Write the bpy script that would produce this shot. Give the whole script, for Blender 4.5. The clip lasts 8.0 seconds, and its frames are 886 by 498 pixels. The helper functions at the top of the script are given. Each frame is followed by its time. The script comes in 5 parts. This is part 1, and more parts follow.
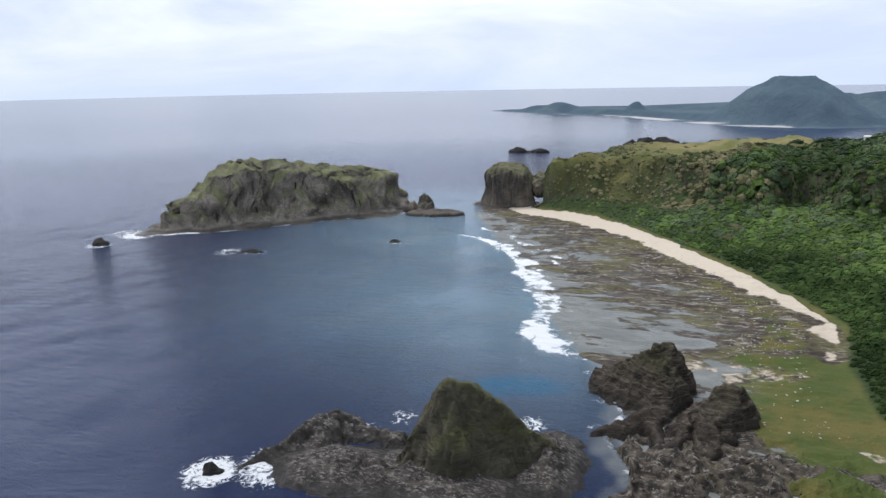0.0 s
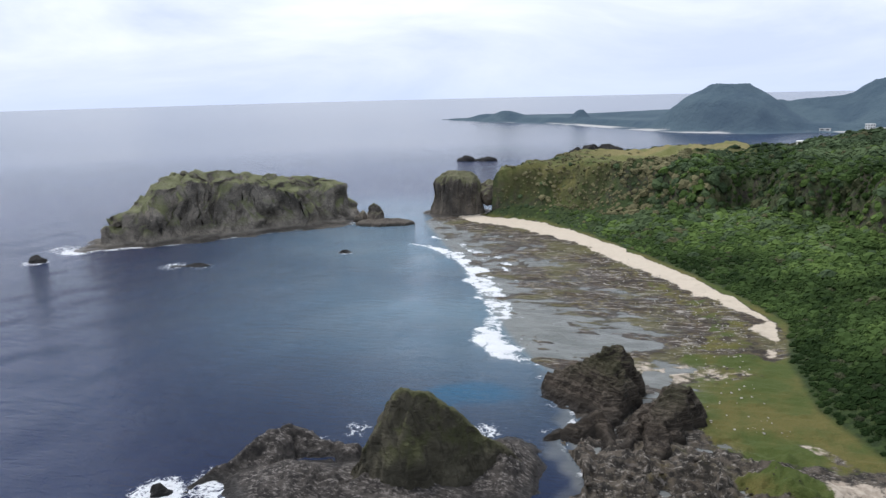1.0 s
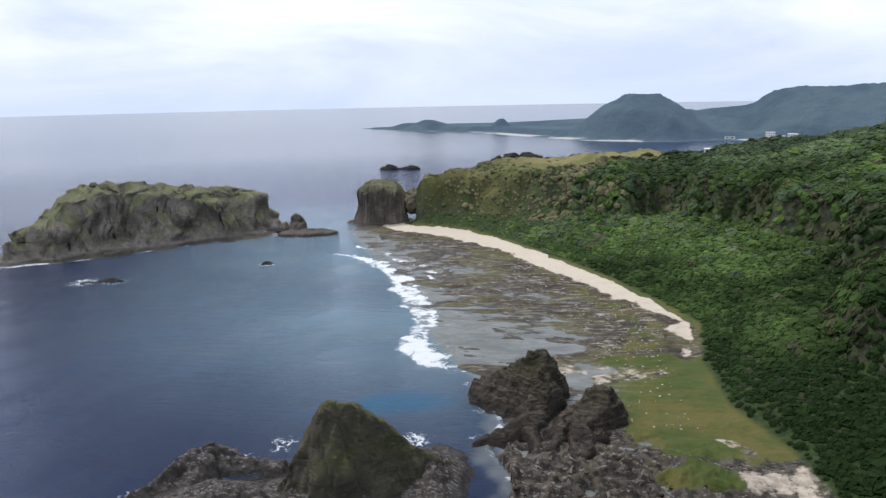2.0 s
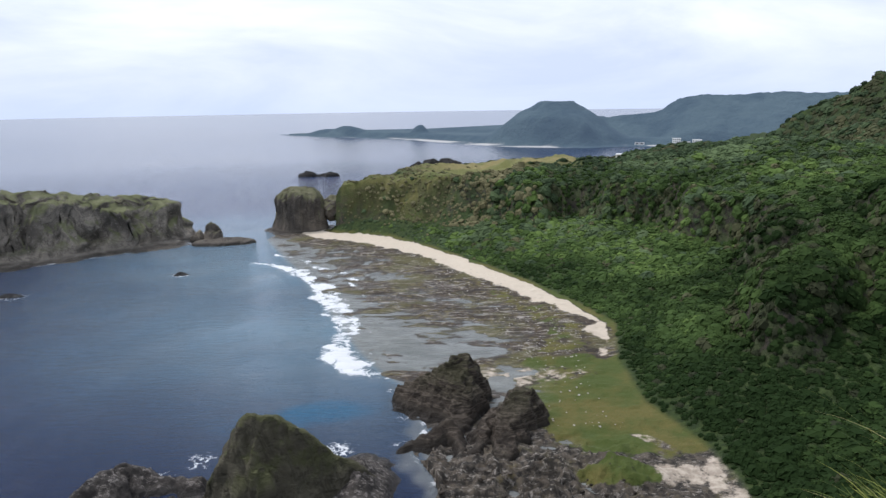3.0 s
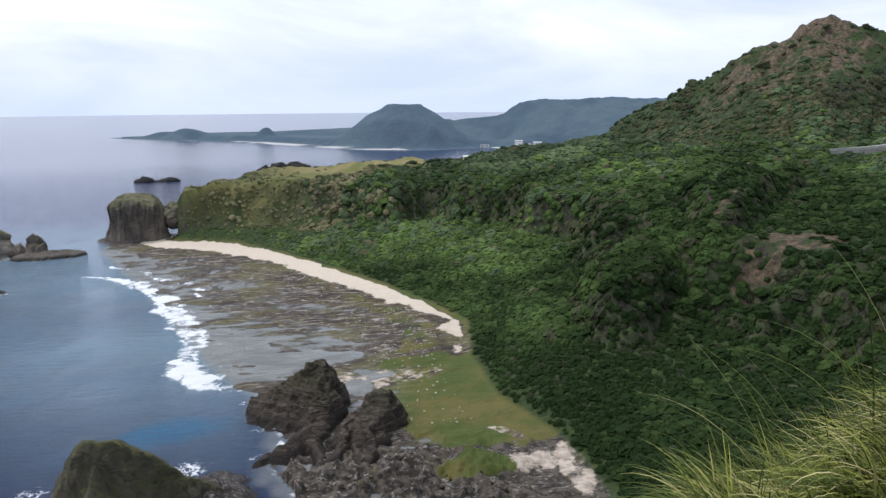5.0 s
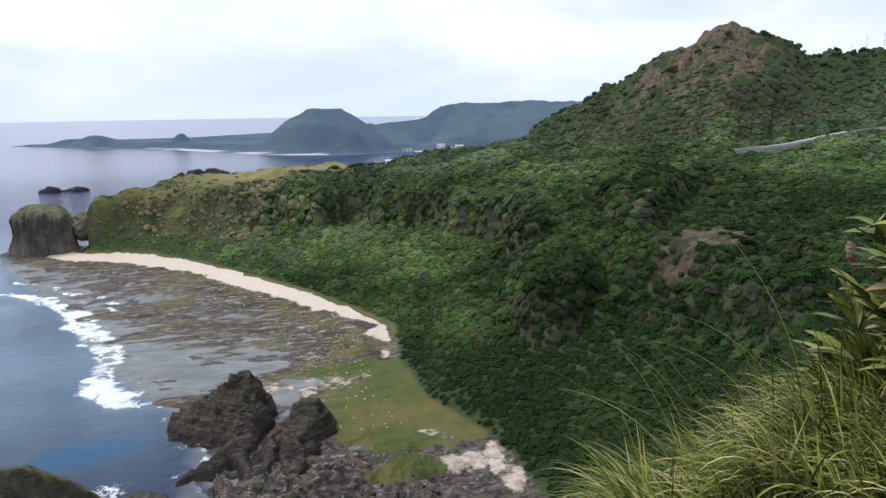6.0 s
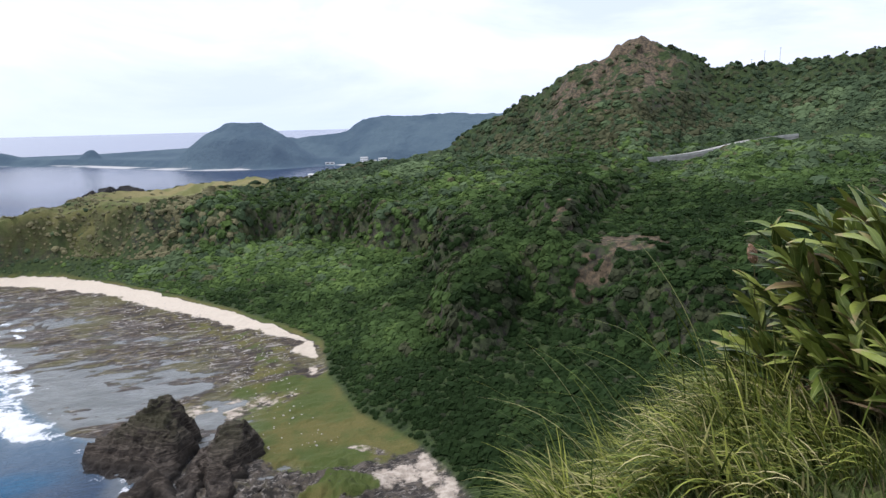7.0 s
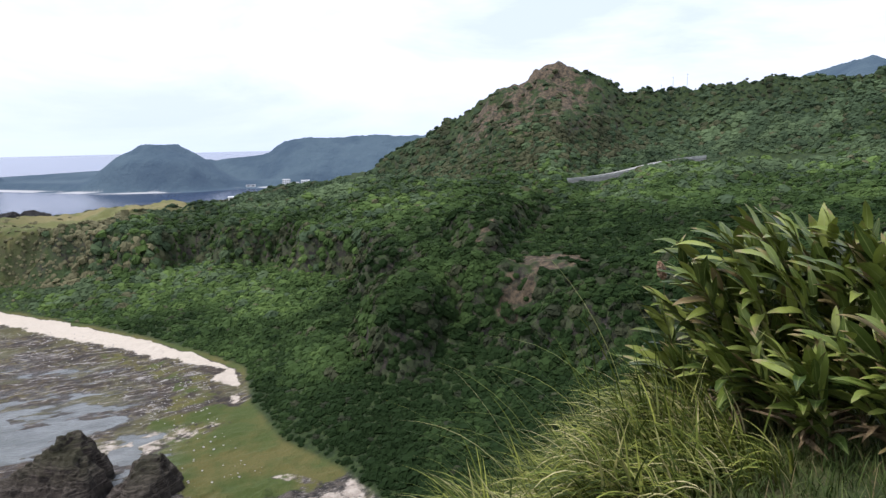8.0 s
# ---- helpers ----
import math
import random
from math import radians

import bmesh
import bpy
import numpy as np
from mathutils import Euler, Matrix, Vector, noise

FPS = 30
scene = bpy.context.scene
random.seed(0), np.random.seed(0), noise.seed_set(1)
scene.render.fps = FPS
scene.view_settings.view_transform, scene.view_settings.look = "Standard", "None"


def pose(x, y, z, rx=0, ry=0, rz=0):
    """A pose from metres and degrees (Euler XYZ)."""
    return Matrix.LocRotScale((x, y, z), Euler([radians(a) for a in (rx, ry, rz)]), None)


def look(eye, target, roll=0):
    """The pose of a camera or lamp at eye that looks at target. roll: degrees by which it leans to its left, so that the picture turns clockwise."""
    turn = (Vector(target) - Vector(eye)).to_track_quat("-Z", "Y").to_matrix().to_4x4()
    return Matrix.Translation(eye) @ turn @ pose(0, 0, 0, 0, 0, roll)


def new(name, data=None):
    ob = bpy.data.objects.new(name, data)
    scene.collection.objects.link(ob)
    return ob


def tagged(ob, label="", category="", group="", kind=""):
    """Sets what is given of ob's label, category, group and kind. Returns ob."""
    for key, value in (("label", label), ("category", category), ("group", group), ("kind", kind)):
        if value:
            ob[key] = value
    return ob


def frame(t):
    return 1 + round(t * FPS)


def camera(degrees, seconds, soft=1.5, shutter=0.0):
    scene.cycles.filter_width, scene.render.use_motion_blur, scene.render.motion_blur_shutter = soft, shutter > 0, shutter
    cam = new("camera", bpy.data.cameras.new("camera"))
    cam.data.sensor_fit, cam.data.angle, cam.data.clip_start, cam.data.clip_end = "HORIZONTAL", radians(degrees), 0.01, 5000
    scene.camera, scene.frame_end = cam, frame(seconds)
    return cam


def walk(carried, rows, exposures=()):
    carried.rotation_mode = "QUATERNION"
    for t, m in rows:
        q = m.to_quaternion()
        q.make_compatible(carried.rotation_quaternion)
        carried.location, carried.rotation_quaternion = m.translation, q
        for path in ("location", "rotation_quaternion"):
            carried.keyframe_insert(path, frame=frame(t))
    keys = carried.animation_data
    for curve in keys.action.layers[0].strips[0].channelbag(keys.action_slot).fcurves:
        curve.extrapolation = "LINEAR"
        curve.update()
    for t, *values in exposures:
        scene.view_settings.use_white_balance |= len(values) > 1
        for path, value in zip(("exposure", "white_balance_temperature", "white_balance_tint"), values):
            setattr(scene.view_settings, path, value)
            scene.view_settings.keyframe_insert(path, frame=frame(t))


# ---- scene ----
# Camera: a hand-held pan from the edge of a sea cliff, eye 70 m above the water
cam = camera(64.61, 8.0, 1.4)
ROWS = [
    (0.0, pose(-0.154, -0.027, 70.000, 76.462, 1.050, 19.975)),
    (0.5, pose(-0.141, -0.023, 70.000, 76.803, 1.260, 18.190)),
    (1.0, pose(-0.123, -0.017, 70.000, 77.100, 1.360, 15.765)),
    (1.5, pose(-0.099, -0.011, 70.000, 77.387, 1.290, 12.740)),
    (3.0, pose(-0.024, -0.001, 70.000, 78.056, 0.840, 3.013)),
    (3.5, pose(0.001, -0.000, 70.000, 78.128, 0.700, -0.160)),
    (4.0, pose(0.025, -0.001, 70.000, 78.132, 0.590, -3.185)),
    (4.5, pose(0.048, -0.003, 70.000, 78.140, 0.420, -6.087)),
    (6.0, pose(0.119, -0.016, 70.000, 78.400, 0.690, -15.400)),
    (6.5, pose(0.142, -0.023, 70.000, 78.776, 0.990, -18.520)),
    (7.0, pose(0.164, -0.031, 70.000, 79.308, 1.150, -21.640)),
    (7.5, pose(0.187, -0.041, 70.000, 80.055, 1.120, -24.810)),
    (8.0, pose(0.209, -0.051, 70.000, 80.942, 1.030, -27.820)),
]
walk(cam, ROWS, exposures=[(0.0, 0.18, 6250, 12), (3.0, 0.18, 6200, 13), (4.5, 0.20, 6150, 14), (6.5, 0.36, 6100, 16), (8.0, 0.44, 6050, 17)])

# ---- world, sun ----
SUN_AZ, SUN_EL = -62.0, 60.0          # degrees to the right of +y, and above the horizon
world = bpy.data.worlds.new("overcast_sky")
scene.world = world
world.use_nodes = True
wn, wl = world.node_tree.nodes, world.node_tree.links
wn.clear()
w_out = wn.new("ShaderNodeOutputWorld")
w_bg = wn.new("ShaderNodeBackground")
sky = wn.new("ShaderNodeTexSky")
sky.sky_type = 'NISHITA'
sky.sun_disc = False
sky.sun_elevation, sky.sun_rotation = radians(SUN_EL), radians(SUN_AZ)
sky.air_density, sky.dust_density = 1.2, 2.5
sky_gain = wn.new("ShaderNodeVectorMath")
sky_gain.operation = 'SCALE'
sky_gain.inputs[3].default_value = 0.10
wl.new(sky.outputs[0], sky_gain.inputs[0])
w_tc = wn.new("ShaderNodeTexCoord")
w_map = wn.new("ShaderNodeMapping")
w_map.inputs['Scale'].default_value = (2.0, 2.0, 7.0)
w_noise = wn.new("ShaderNodeTexNoise")
w_noise.inputs['Scale'].default_value = 1.1
w_noise.inputs['Detail'].default_value = 8
w_noise.inputs['Roughness'].default_value = 0.56
w_noise.inputs['Distortion'].default_value = 0.5
wl.new(w_tc.outputs['Generated'], w_map.inputs[0])
wl.new(w_map.outputs[0], w_noise.inputs['Vector'])
w_ramp = wn.new("ShaderNodeValToRGB")          # the cloud sheet, thin and thick
w_ramp.color_ramp.elements[0].position, w_ramp.color_ramp.elements[1].position = 0.36, 0.62
w_ramp.color_ramp.elements[0].color = (0.66, 0.74, 0.88, 1)
w_ramp.color_ramp.elements[1].color = (1.00, 1.04, 1.09, 1)
wl.new(w_noise.outputs['Fac'], w_ramp.inputs[0])
w_sep = wn.new("ShaderNodeSeparateXYZ")
wl.new(w_tc.outputs['Generated'], w_sep.inputs[0])
w_low = wn.new("ShaderNodeMapRange")           # a bluer band of haze low over the sea
w_low.inputs['From Min'].default_value, w_low.inputs['From Max'].default_value = -0.02, 0.10
w_low.inputs['To Min'].default_value, w_low.inputs['To Max'].default_value = 0.75, 0.0
wl.new(w_sep.outputs['Z'], w_low.inputs['Value'])
w_haze = wn.new("ShaderNodeMixRGB")
w_haze.inputs['Color2'].default_value = (0.66, 0.78, 1.02, 1)
wl.new(w_low.outputs[0], w_haze.inputs['Fac'])
wl.new(w_ramp.outputs[0], w_haze.inputs['Color1'])
w_mix = wn.new("ShaderNodeMixRGB")
w_mix.inputs['Fac'].default_value = 0.88
wl.new(sky_gain.outputs[0], w_mix.inputs['Color1'])
wl.new(w_haze.outputs[0], w_mix.inputs['Color2'])
wl.new(w_mix.outputs[0], w_bg.inputs['Color'])
w_bg.inputs['Strength'].default_value = 1.0
wl.new(w_bg.outputs[0], w_out.inputs[0])

sun_data = bpy.data.lights.new("sun", 'SUN')
sun_data.energy, sun_data.angle, sun_data.color = 1.9, radians(12), (1.0, 0.96, 0.90)
sun = new("sun", sun_data)
sun_dir = Vector((math.sin(radians(SUN_AZ)) * math.cos(radians(SUN_EL)), math.cos(radians(SUN_AZ)) * math.cos(radians(SUN_EL)), math.sin(radians(SUN_EL))))
sun.matrix_world = look(sun_dir * 300, (0, 0, 0))

# ---- noise, outlines and mesh helpers ----
def lattice(ix, iy, iz, seed):
    with np.errstate(over='ignore'):
        n = ix.astype(np.uint32) * np.uint32(374761393) + iy.astype(np.uint32) * np.uint32(668265263) + iz.astype(np.uint32) * np.uint32(2246822519) + np.uint32(seed * 3266489 + 17)
        n = (n ^ (n >> np.uint32(13))) * np.uint32(1274126177)
        n = (n ^ (n >> np.uint32(16))) * np.uint32(2654435761)
        n = n ^ (n >> np.uint32(15))
    return n.astype(np.float64) / 4294967295.0


def vnoise(x, y, z=None, seed=0):
    """Smooth value noise from -1 to 1."""
    x, y = np.asarray(x, float), np.asarray(y, float)
    z = np.zeros_like(x) if z is None else np.asarray(z, float)
    fx, fy, fz = np.floor(x), np.floor(y), np.floor(z)
    ix, iy, iz = fx.astype(np.int64), fy.astype(np.int64), fz.astype(np.int64)
    u, v, w = x - fx, y - fy, z - fz
    u, v, w = u * u * (3 - 2 * u), v * v * (3 - 2 * v), w * w * (3 - 2 * w)
    total = 0.0
    for a in (0, 1):
        for b in (0, 1):
            for c in (0, 1):
                k = (u if a else 1 - u) * (v if b else 1 - v) * (w if c else 1 - w)
                total = total + k * lattice(ix + a, iy + b, iz + c, seed)
    return total * 2 - 1


def fbm(x, y, z=None, octaves=4, seed=0, gain=0.5):
    total, amp, f = 0.0, 1.0, 1.0
    for o in range(octaves):
        total = total + amp * vnoise(np.asarray(x) * f, np.asarray(y) * f, None if z is None else np.asarray(z) * f, seed + o)
        amp, f = amp * gain, f * 2.03
    return total


def ridged(x, y, z=None, octaves=4, seed=0):
    total, amp, f = 0.0, 1.0, 1.0
    for o in range(octaves):
        total = total + amp * (1 - 2 * np.abs(vnoise(np.asarray(x) * f, np.asarray(y) * f, None if z is None else np.asarray(z) * f, seed + o)))
        amp, f = amp * 0.5, f * 2.1
    return total


def smooth(a, b, x):
    t = np.clip((np.asarray(x, float) - a) / (b - a), 0, 1)
    return t * t * (3 - 2 * t)


def line_dist(x, y, pts):
    """Distance to a polyline, and the third values carried along it."""
    best, val = np.full(np.shape(x), 1e9), np.zeros(np.shape(x))
    for a, b in zip(pts[:-1], pts[1:]):
        dx, dy = b[0] - a[0], b[1] - a[1]
        t = np.clip(((x - a[0]) * dx + (y - a[1]) * dy) / (dx * dx + dy * dy + 1e-9), 0, 1)
        d = np.hypot(x - a[0] - t * dx, y - a[1] - t * dy)
        m = d < best
        best = np.where(m, d, best)
        if len(a) > 2:
            val = np.where(m, a[2] + t * (b[2] - a[2]), val)
    return best, val


def inside(x, y, poly):
    res = np.zeros(np.shape(x), bool)
    for a, b in zip(poly, poly[1:] + poly[:1]):
        c = (a[1] > y) != (b[1] > y)
        xx = (b[0] - a[0]) * (y - a[1]) / ((b[1] - a[1]) or 1e-9) + a[0]
        res ^= c & (x < xx)
    return res


def carried(x, y, pts, power=3.0):
    """The third values of pts, blended by nearness."""
    num, den = 0.0, 0.0
    for p in pts:
        w = 1.0 / (np.hypot(x - p[0], y - p[1]) + 2.0) ** power
        num, den = num + w * p[2], den + w
    return num / den


def mesh_arrays(name, verts, faces, material=None, attrs=None, soft=True):
    """A mesh from numpy arrays; faces is an (n, 3) or (n, 4) array, or a list of such arrays."""
    me = bpy.data.meshes.new(name)
    groups = faces if isinstance(faces, list) else [faces]
    loops = np.concatenate([g.reshape(-1) for g in groups]).astype(np.int32)
    sizes = np.concatenate([np.full(len(g), g.shape[1], np.int32) for g in groups])
    starts = np.concatenate([[0], np.cumsum(sizes)[:-1]]).astype(np.int32)
    me.vertices.add(len(verts))
    me.vertices.foreach_set("co", np.asarray(verts, np.float32).reshape(-1))
    me.loops.add(len(loops))
    me.loops.foreach_set("vertex_index", loops)
    me.polygons.add(len(sizes))
    me.polygons.foreach_set("loop_start", starts)
    me.polygons.foreach_set("use_smooth", np.full(len(sizes), soft))
    for key, vals in (attrs or {}).items():
        at = me.attributes.new(key, 'FLOAT', 'POINT')
        at.data.foreach_set("value", np.asarray(vals, np.float32).reshape(-1))
    me.update(calc_edges=True)
    me.validate()
    if material:
        me.materials.append(material)
    return me


def grid_faces(nu, nv, keep=None):
    i = np.arange(nu * nv).reshape(nu, nv)
    f = np.stack([i[:-1, :-1], i[1:, :-1], i[1:, 1:], i[:-1, 1:]], -1).reshape(-1, 4)
    if keep is not None:
        k = keep.reshape(nu, nv)
        m = (k[:-1, :-1] | k[1:, :-1] | k[1:, 1:] | k[:-1, 1:]).reshape(-1)
        f = f[m]
    return f


def compact(verts, faces, attrs=None):
    used = np.unique(faces)
    back = np.full(len(verts), -1, np.int64)
    back[used] = np.arange(len(used))
    return verts[used], back[faces], {k: v[used] for k, v in (attrs or {}).items()}


def part(name, me, parent, label=""):
    ob = new(name, me)
    ob.parent = parent
    return tagged(ob, label)


def soup(name, pieces, material):
    """Joins many placed copies of small templates into one mesh: pieces are (verts, faces, tone)."""
    vs, fs, ts, base = [], [], [], 0
    for v, f, t in pieces:
        vs.append(v), ts.append(np.full(len(v), t)), fs.append(f + base)
        base += len(v)
    return mesh_arrays(name, np.concatenate(vs), fs, material, {"tone": np.concatenate(ts)})


# ---- materials ----
class Nodes:
    """A short way to write node materials."""
    def __init__(self, name):
        self.m = bpy.data.materials.new(name)
        self.m.use_nodes = True
        self.n, self.l = self.m.node_tree.nodes, self.m.node_tree.links
        self.b = self.n["Principled BSDF"]
        self.geo = self.n.new("ShaderNodeNewGeometry")

    def put(self, sock, v):
        if isinstance(v, (int, float)):
            sock.default_value = v
        elif isinstance(v, tuple):
            sock.default_value = (*v, 1) if len(v) == 3 and sock.type == 'RGBA' else v
        else:
            self.l.new(v, sock)

    def noise(self, scale, detail=4, rough=0.55, squash=(1, 1, 1), warp=0.0):
        mp = self.n.new("ShaderNodeMapping")
        mp.inputs['Scale'].default_value = squash
        self.l.new(self.geo.outputs['Position'], mp.inputs[0])
        t = self.n.new("ShaderNodeTexNoise")
        t.inputs['Scale'].default_value, t.inputs['Detail'].default_value = scale, detail
        t.inputs['Roughness'].default_value, t.inputs['Distortion'].default_value = rough, warp
        self.l.new(mp.outputs[0], t.inputs['Vector'])
        return t.outputs['Fac']

    def attr(self, name):
        a = self.n.new("ShaderNodeAttribute")
        a.attribute_name = name
        return a.outputs['Fac']

    def rand(self):
        return self.n.new("ShaderNodeObjectInfo").outputs['Random']

    def island(self):
        return self.geo.outputs['Random Per Island']

    def step(self, v, a, b, lo=0.0, hi=1.0):
        r = self.n.new("ShaderNodeMapRange")
        r.interpolation_type = 'SMOOTHSTEP'
        for k, x in zip(('From Min', 'From Max', 'To Min', 'To Max'), (a, b, lo, hi)):
            r.inputs[k].default_value = x
        self.put(r.inputs['Value'], v)
        return r.outputs[0]

    def math(self, op, a, b=0.0):
        r = self.n.new("ShaderNodeMath")
        r.operation = op
        self.put(r.inputs[0], a)
        self.put(r.inputs[1], b)
        return r.outputs[0]

    def mix(self, fac, a, b, mode='MIX'):
        r = self.n.new("ShaderNodeMixRGB")
        r.blend_type = mode
        self.put(r.inputs['Fac'], fac)
        self.put(r.inputs['Color1'], a)
        self.put(r.inputs['Color2'], b)
        return r.outputs[0]

    def normal_z(self):
        s = self.n.new("ShaderNodeSeparateXYZ")
        self.l.new(self.geo.outputs['Normal'], s.inputs[0])
        return s.outputs['Z']

    def height(self):
        s = self.n.new("ShaderNodeSeparateXYZ")
        self.l.new(self.geo.outputs['Position'], s.inputs[0])
        return s.outputs['Z']

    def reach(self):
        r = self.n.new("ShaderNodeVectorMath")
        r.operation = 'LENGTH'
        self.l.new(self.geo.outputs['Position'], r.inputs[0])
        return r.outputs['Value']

    def done(self, color, rough=0.8, bump=None, depth=0.1, spec=0.3, strength=1.0):
        self.put(self.b.inputs['Base Color'], color)
        self.put(self.b.inputs['Roughness'], rough)
        self.put(self.b.inputs['Specular IOR Level'], spec)
        if bump is not None:
            k = self.n.new("ShaderNodeBump")
            k.inputs['Distance'].default_value, k.inputs['Strength'].default_value = depth, strength
            self.l.new(bump, k.inputs['Height'])
            self.l.new(k.outputs[0], self.b.inputs['Normal'])
        return self.m


def make_foliage(name, dark, mid, light, gloss=0.75):
    """Leaves: tone varies crown by crown and leaf by leaf, a little light comes through."""
    k = Nodes(name)
    tone = k.math('ADD', k.math('MULTIPLY', k.attr("tone"), 0.80), k.math('MULTIPLY', k.island(), 0.20))
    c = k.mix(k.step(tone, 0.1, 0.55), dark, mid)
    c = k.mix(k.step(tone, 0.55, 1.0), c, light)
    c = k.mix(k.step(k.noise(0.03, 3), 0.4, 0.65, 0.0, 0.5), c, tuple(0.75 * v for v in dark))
    return k.done(c, gloss, spec=0.03)


def make_rock(name, a, b, c, green=0.0, moss=(0.05, 0.07, 0.018), layers=0.0):
    """Weathered dark rock: blotches, pale lichen, cracks, moss on gentler faces."""
    k = Nodes(name)
    big, fine, crack = k.noise(0.09, 5), k.noise(0.9, 6, 0.65), k.noise(0.35, 8, 0.7, (1, 1, 2.5), 1.5)
    col = k.mix(k.step(big, 0.38, 0.62), a, b)
    col = k.mix(k.step(fine, 0.55, 0.72, 0, 0.7), col, c)
    col = k.mix(k.step(crack, 0.30, 0.45, 0.75, 0.0), col, tuple(0.35 * v for v in a))
    vein = k.math('ABSOLUTE', k.math('SUBTRACT', k.noise(0.11, 6, 0.6, (1, 1, 0.75), 1.2), 0.5))
    col = k.mix(k.step(vein, 0.004, 0.040, 0.42, 0.0), col, tuple(0.35 * v for v in a))
    if layers:
        band = k.noise(1.0, 4, 0.65, (0.15, 0.15, 2.6), 0.35)
        col = k.mix(k.step(band, 0.5, 0.62, 0, layers), col, tuple(min(0.5, 1.9 * v) for v in c))
    if green:
        up = k.step(k.math('ADD', k.normal_z(), k.math('MULTIPLY', k.math('SUBTRACT', k.noise(0.16, 6, 0.6), 0.5), 1.7)), 0.25, 0.75, 0, green)
        gcol = k.mix(k.noise(0.5, 5), moss, tuple(min(1, 2.2 * v) for v in moss))
        up = k.math('MULTIPLY', up, k.step(k.height(), 3.0, 9.0))
        col = k.mix(up, col, gcol)
    if green:
        col = k.mix(k.math('MULTIPLY', k.step(k.height(), 2.6, 1.4), k.step(k.height(), 0.7, 1.3)), col, tuple(0.62 * v for v in c))
    wet = k.step(k.height(), 0.7, 2.4, 0.75, 0.0)
    col = k.mix(wet, col, tuple(0.35 * v for v in a))
    h = k.math('ADD', k.math('MULTIPLY', crack, 0.7), k.math('MULTIPLY', fine, 0.35))
    return k.done(col, k.step(k.height(), 0.3, 1.2, 0.35, 0.88), h, 1.6, 0.25)

# ---- the lie of the land: contour lines in plan (x, y, z) ----
EDGE = [(-84, 374, 1.5), (-75, 366, 1.5), (-51, 360, 2), (-22, 326, 2), (0, 292, 2), (18, 262, 2), (31, 236, 2), (41, 211, 2), (36, 180, 2), (37, 152, 2), (44, 133, 2), (46, 115, 2), (46, 92, 2), (34, 66, 2), (8, 52, 2), (-30, 38, 2), (-60, 5, 2), (-75, -60, 2)]
FOOT = [(-80, 375, 5), (-62, 372, 8), (-30, 362, 9), (5, 352, 10), (48, 334, 12), (80, 302, 13), (92, 262, 14), (86, 220, 14), (76, 182, 13), (78, 150, 13), (104, 128, 18), (112, 96, 26), (96, 56, 38), (52, 30, 46), (8, 30, 40), (-26, 18, 40), (-45, -20, 40)]
RIM = [(-79, 378, 26), (-66, 381, 29), (-50, 386, 32), (-33, 388, 29), (-8, 384, 26), (36, 364, 24), (64, 338, 26), (92, 306, 29), (103, 264, 31), (105, 226, 34), (106, 190, 36), (122, 162, 36), (138, 132, 38), (136, 88, 43), (104, 40, 54), (56, 12, 62), (14, 10, 60), (-12, 2, 60), (-24, -30, 62)]
ROAD_LINE = [(-58, 440, 21), (0, 462, 21), (58, 466, 25), (116, 406, 35), (150, 336, 42), (190, 292, 43.5), (211, 279, 45), (229, 271, 47), (244, 270, 49.2), (260, 270, 51.5), (279, 270, 53), (305, 245, 56), (320, 180, 61), (310, 70, 64), (190, -60, 68)]
RIDGE = [(150, 452, 38), (178, 446, 47), (196, 440, 62), (218, 429, 76), (237, 418, 90), (254, 408, 102), (268, 398, 106), (276, 393, 112), (288, 384, 115), (297, 377, 111), (304, 371, 107), (312, 364, 104.5), (322, 354, 97), (346, 331, 93), (364, 309, 95.5), (385, 284, 100), (406, 261, 103), (450, 160, 112), (460, 40, 112)]
COAST = [(900, -120), (1000, 500), (700, 900), (330, 960), (190, 850), (60, 760), (-2, 640), (-24, 575), (-52, 520), (-66, 460), (-80, 410)]
FAR_SIDE = [(900, -120), (1000, 500), (700, 900), (100, 900), (-30, 560), (-66, 450)]
LAND = [p[:2] for p in EDGE] + COAST
SURF = [(-112, 352), (-101, 329), (-73, 273), (-51, 221), (-37, 189), (-27, 171), (-20, 163), (-14, 149), (-12, 140), (-14, 130), (-9, 120), (-7, 112), (-13, 103), (-28, 88), (-55, 55), (-90, 10), (-120, -60)]
REEF = SURF + [(0, -60), (60, 100), (60, 200), (0, 330), (-60, 375), (-90, 385), (-112, 365)]


def blob(x, y, cx, cy, rx, ry, turn=0.0):
    a = radians(turn)
    u, v = (x - cx) * math.cos(a) + (y - cy) * math.sin(a), -(x - cx) * math.sin(a) + (y - cy) * math.cos(a)
    return smooth(1.35, 0.65, np.sqrt((u / rx) ** 2 + (v / ry) ** 2))


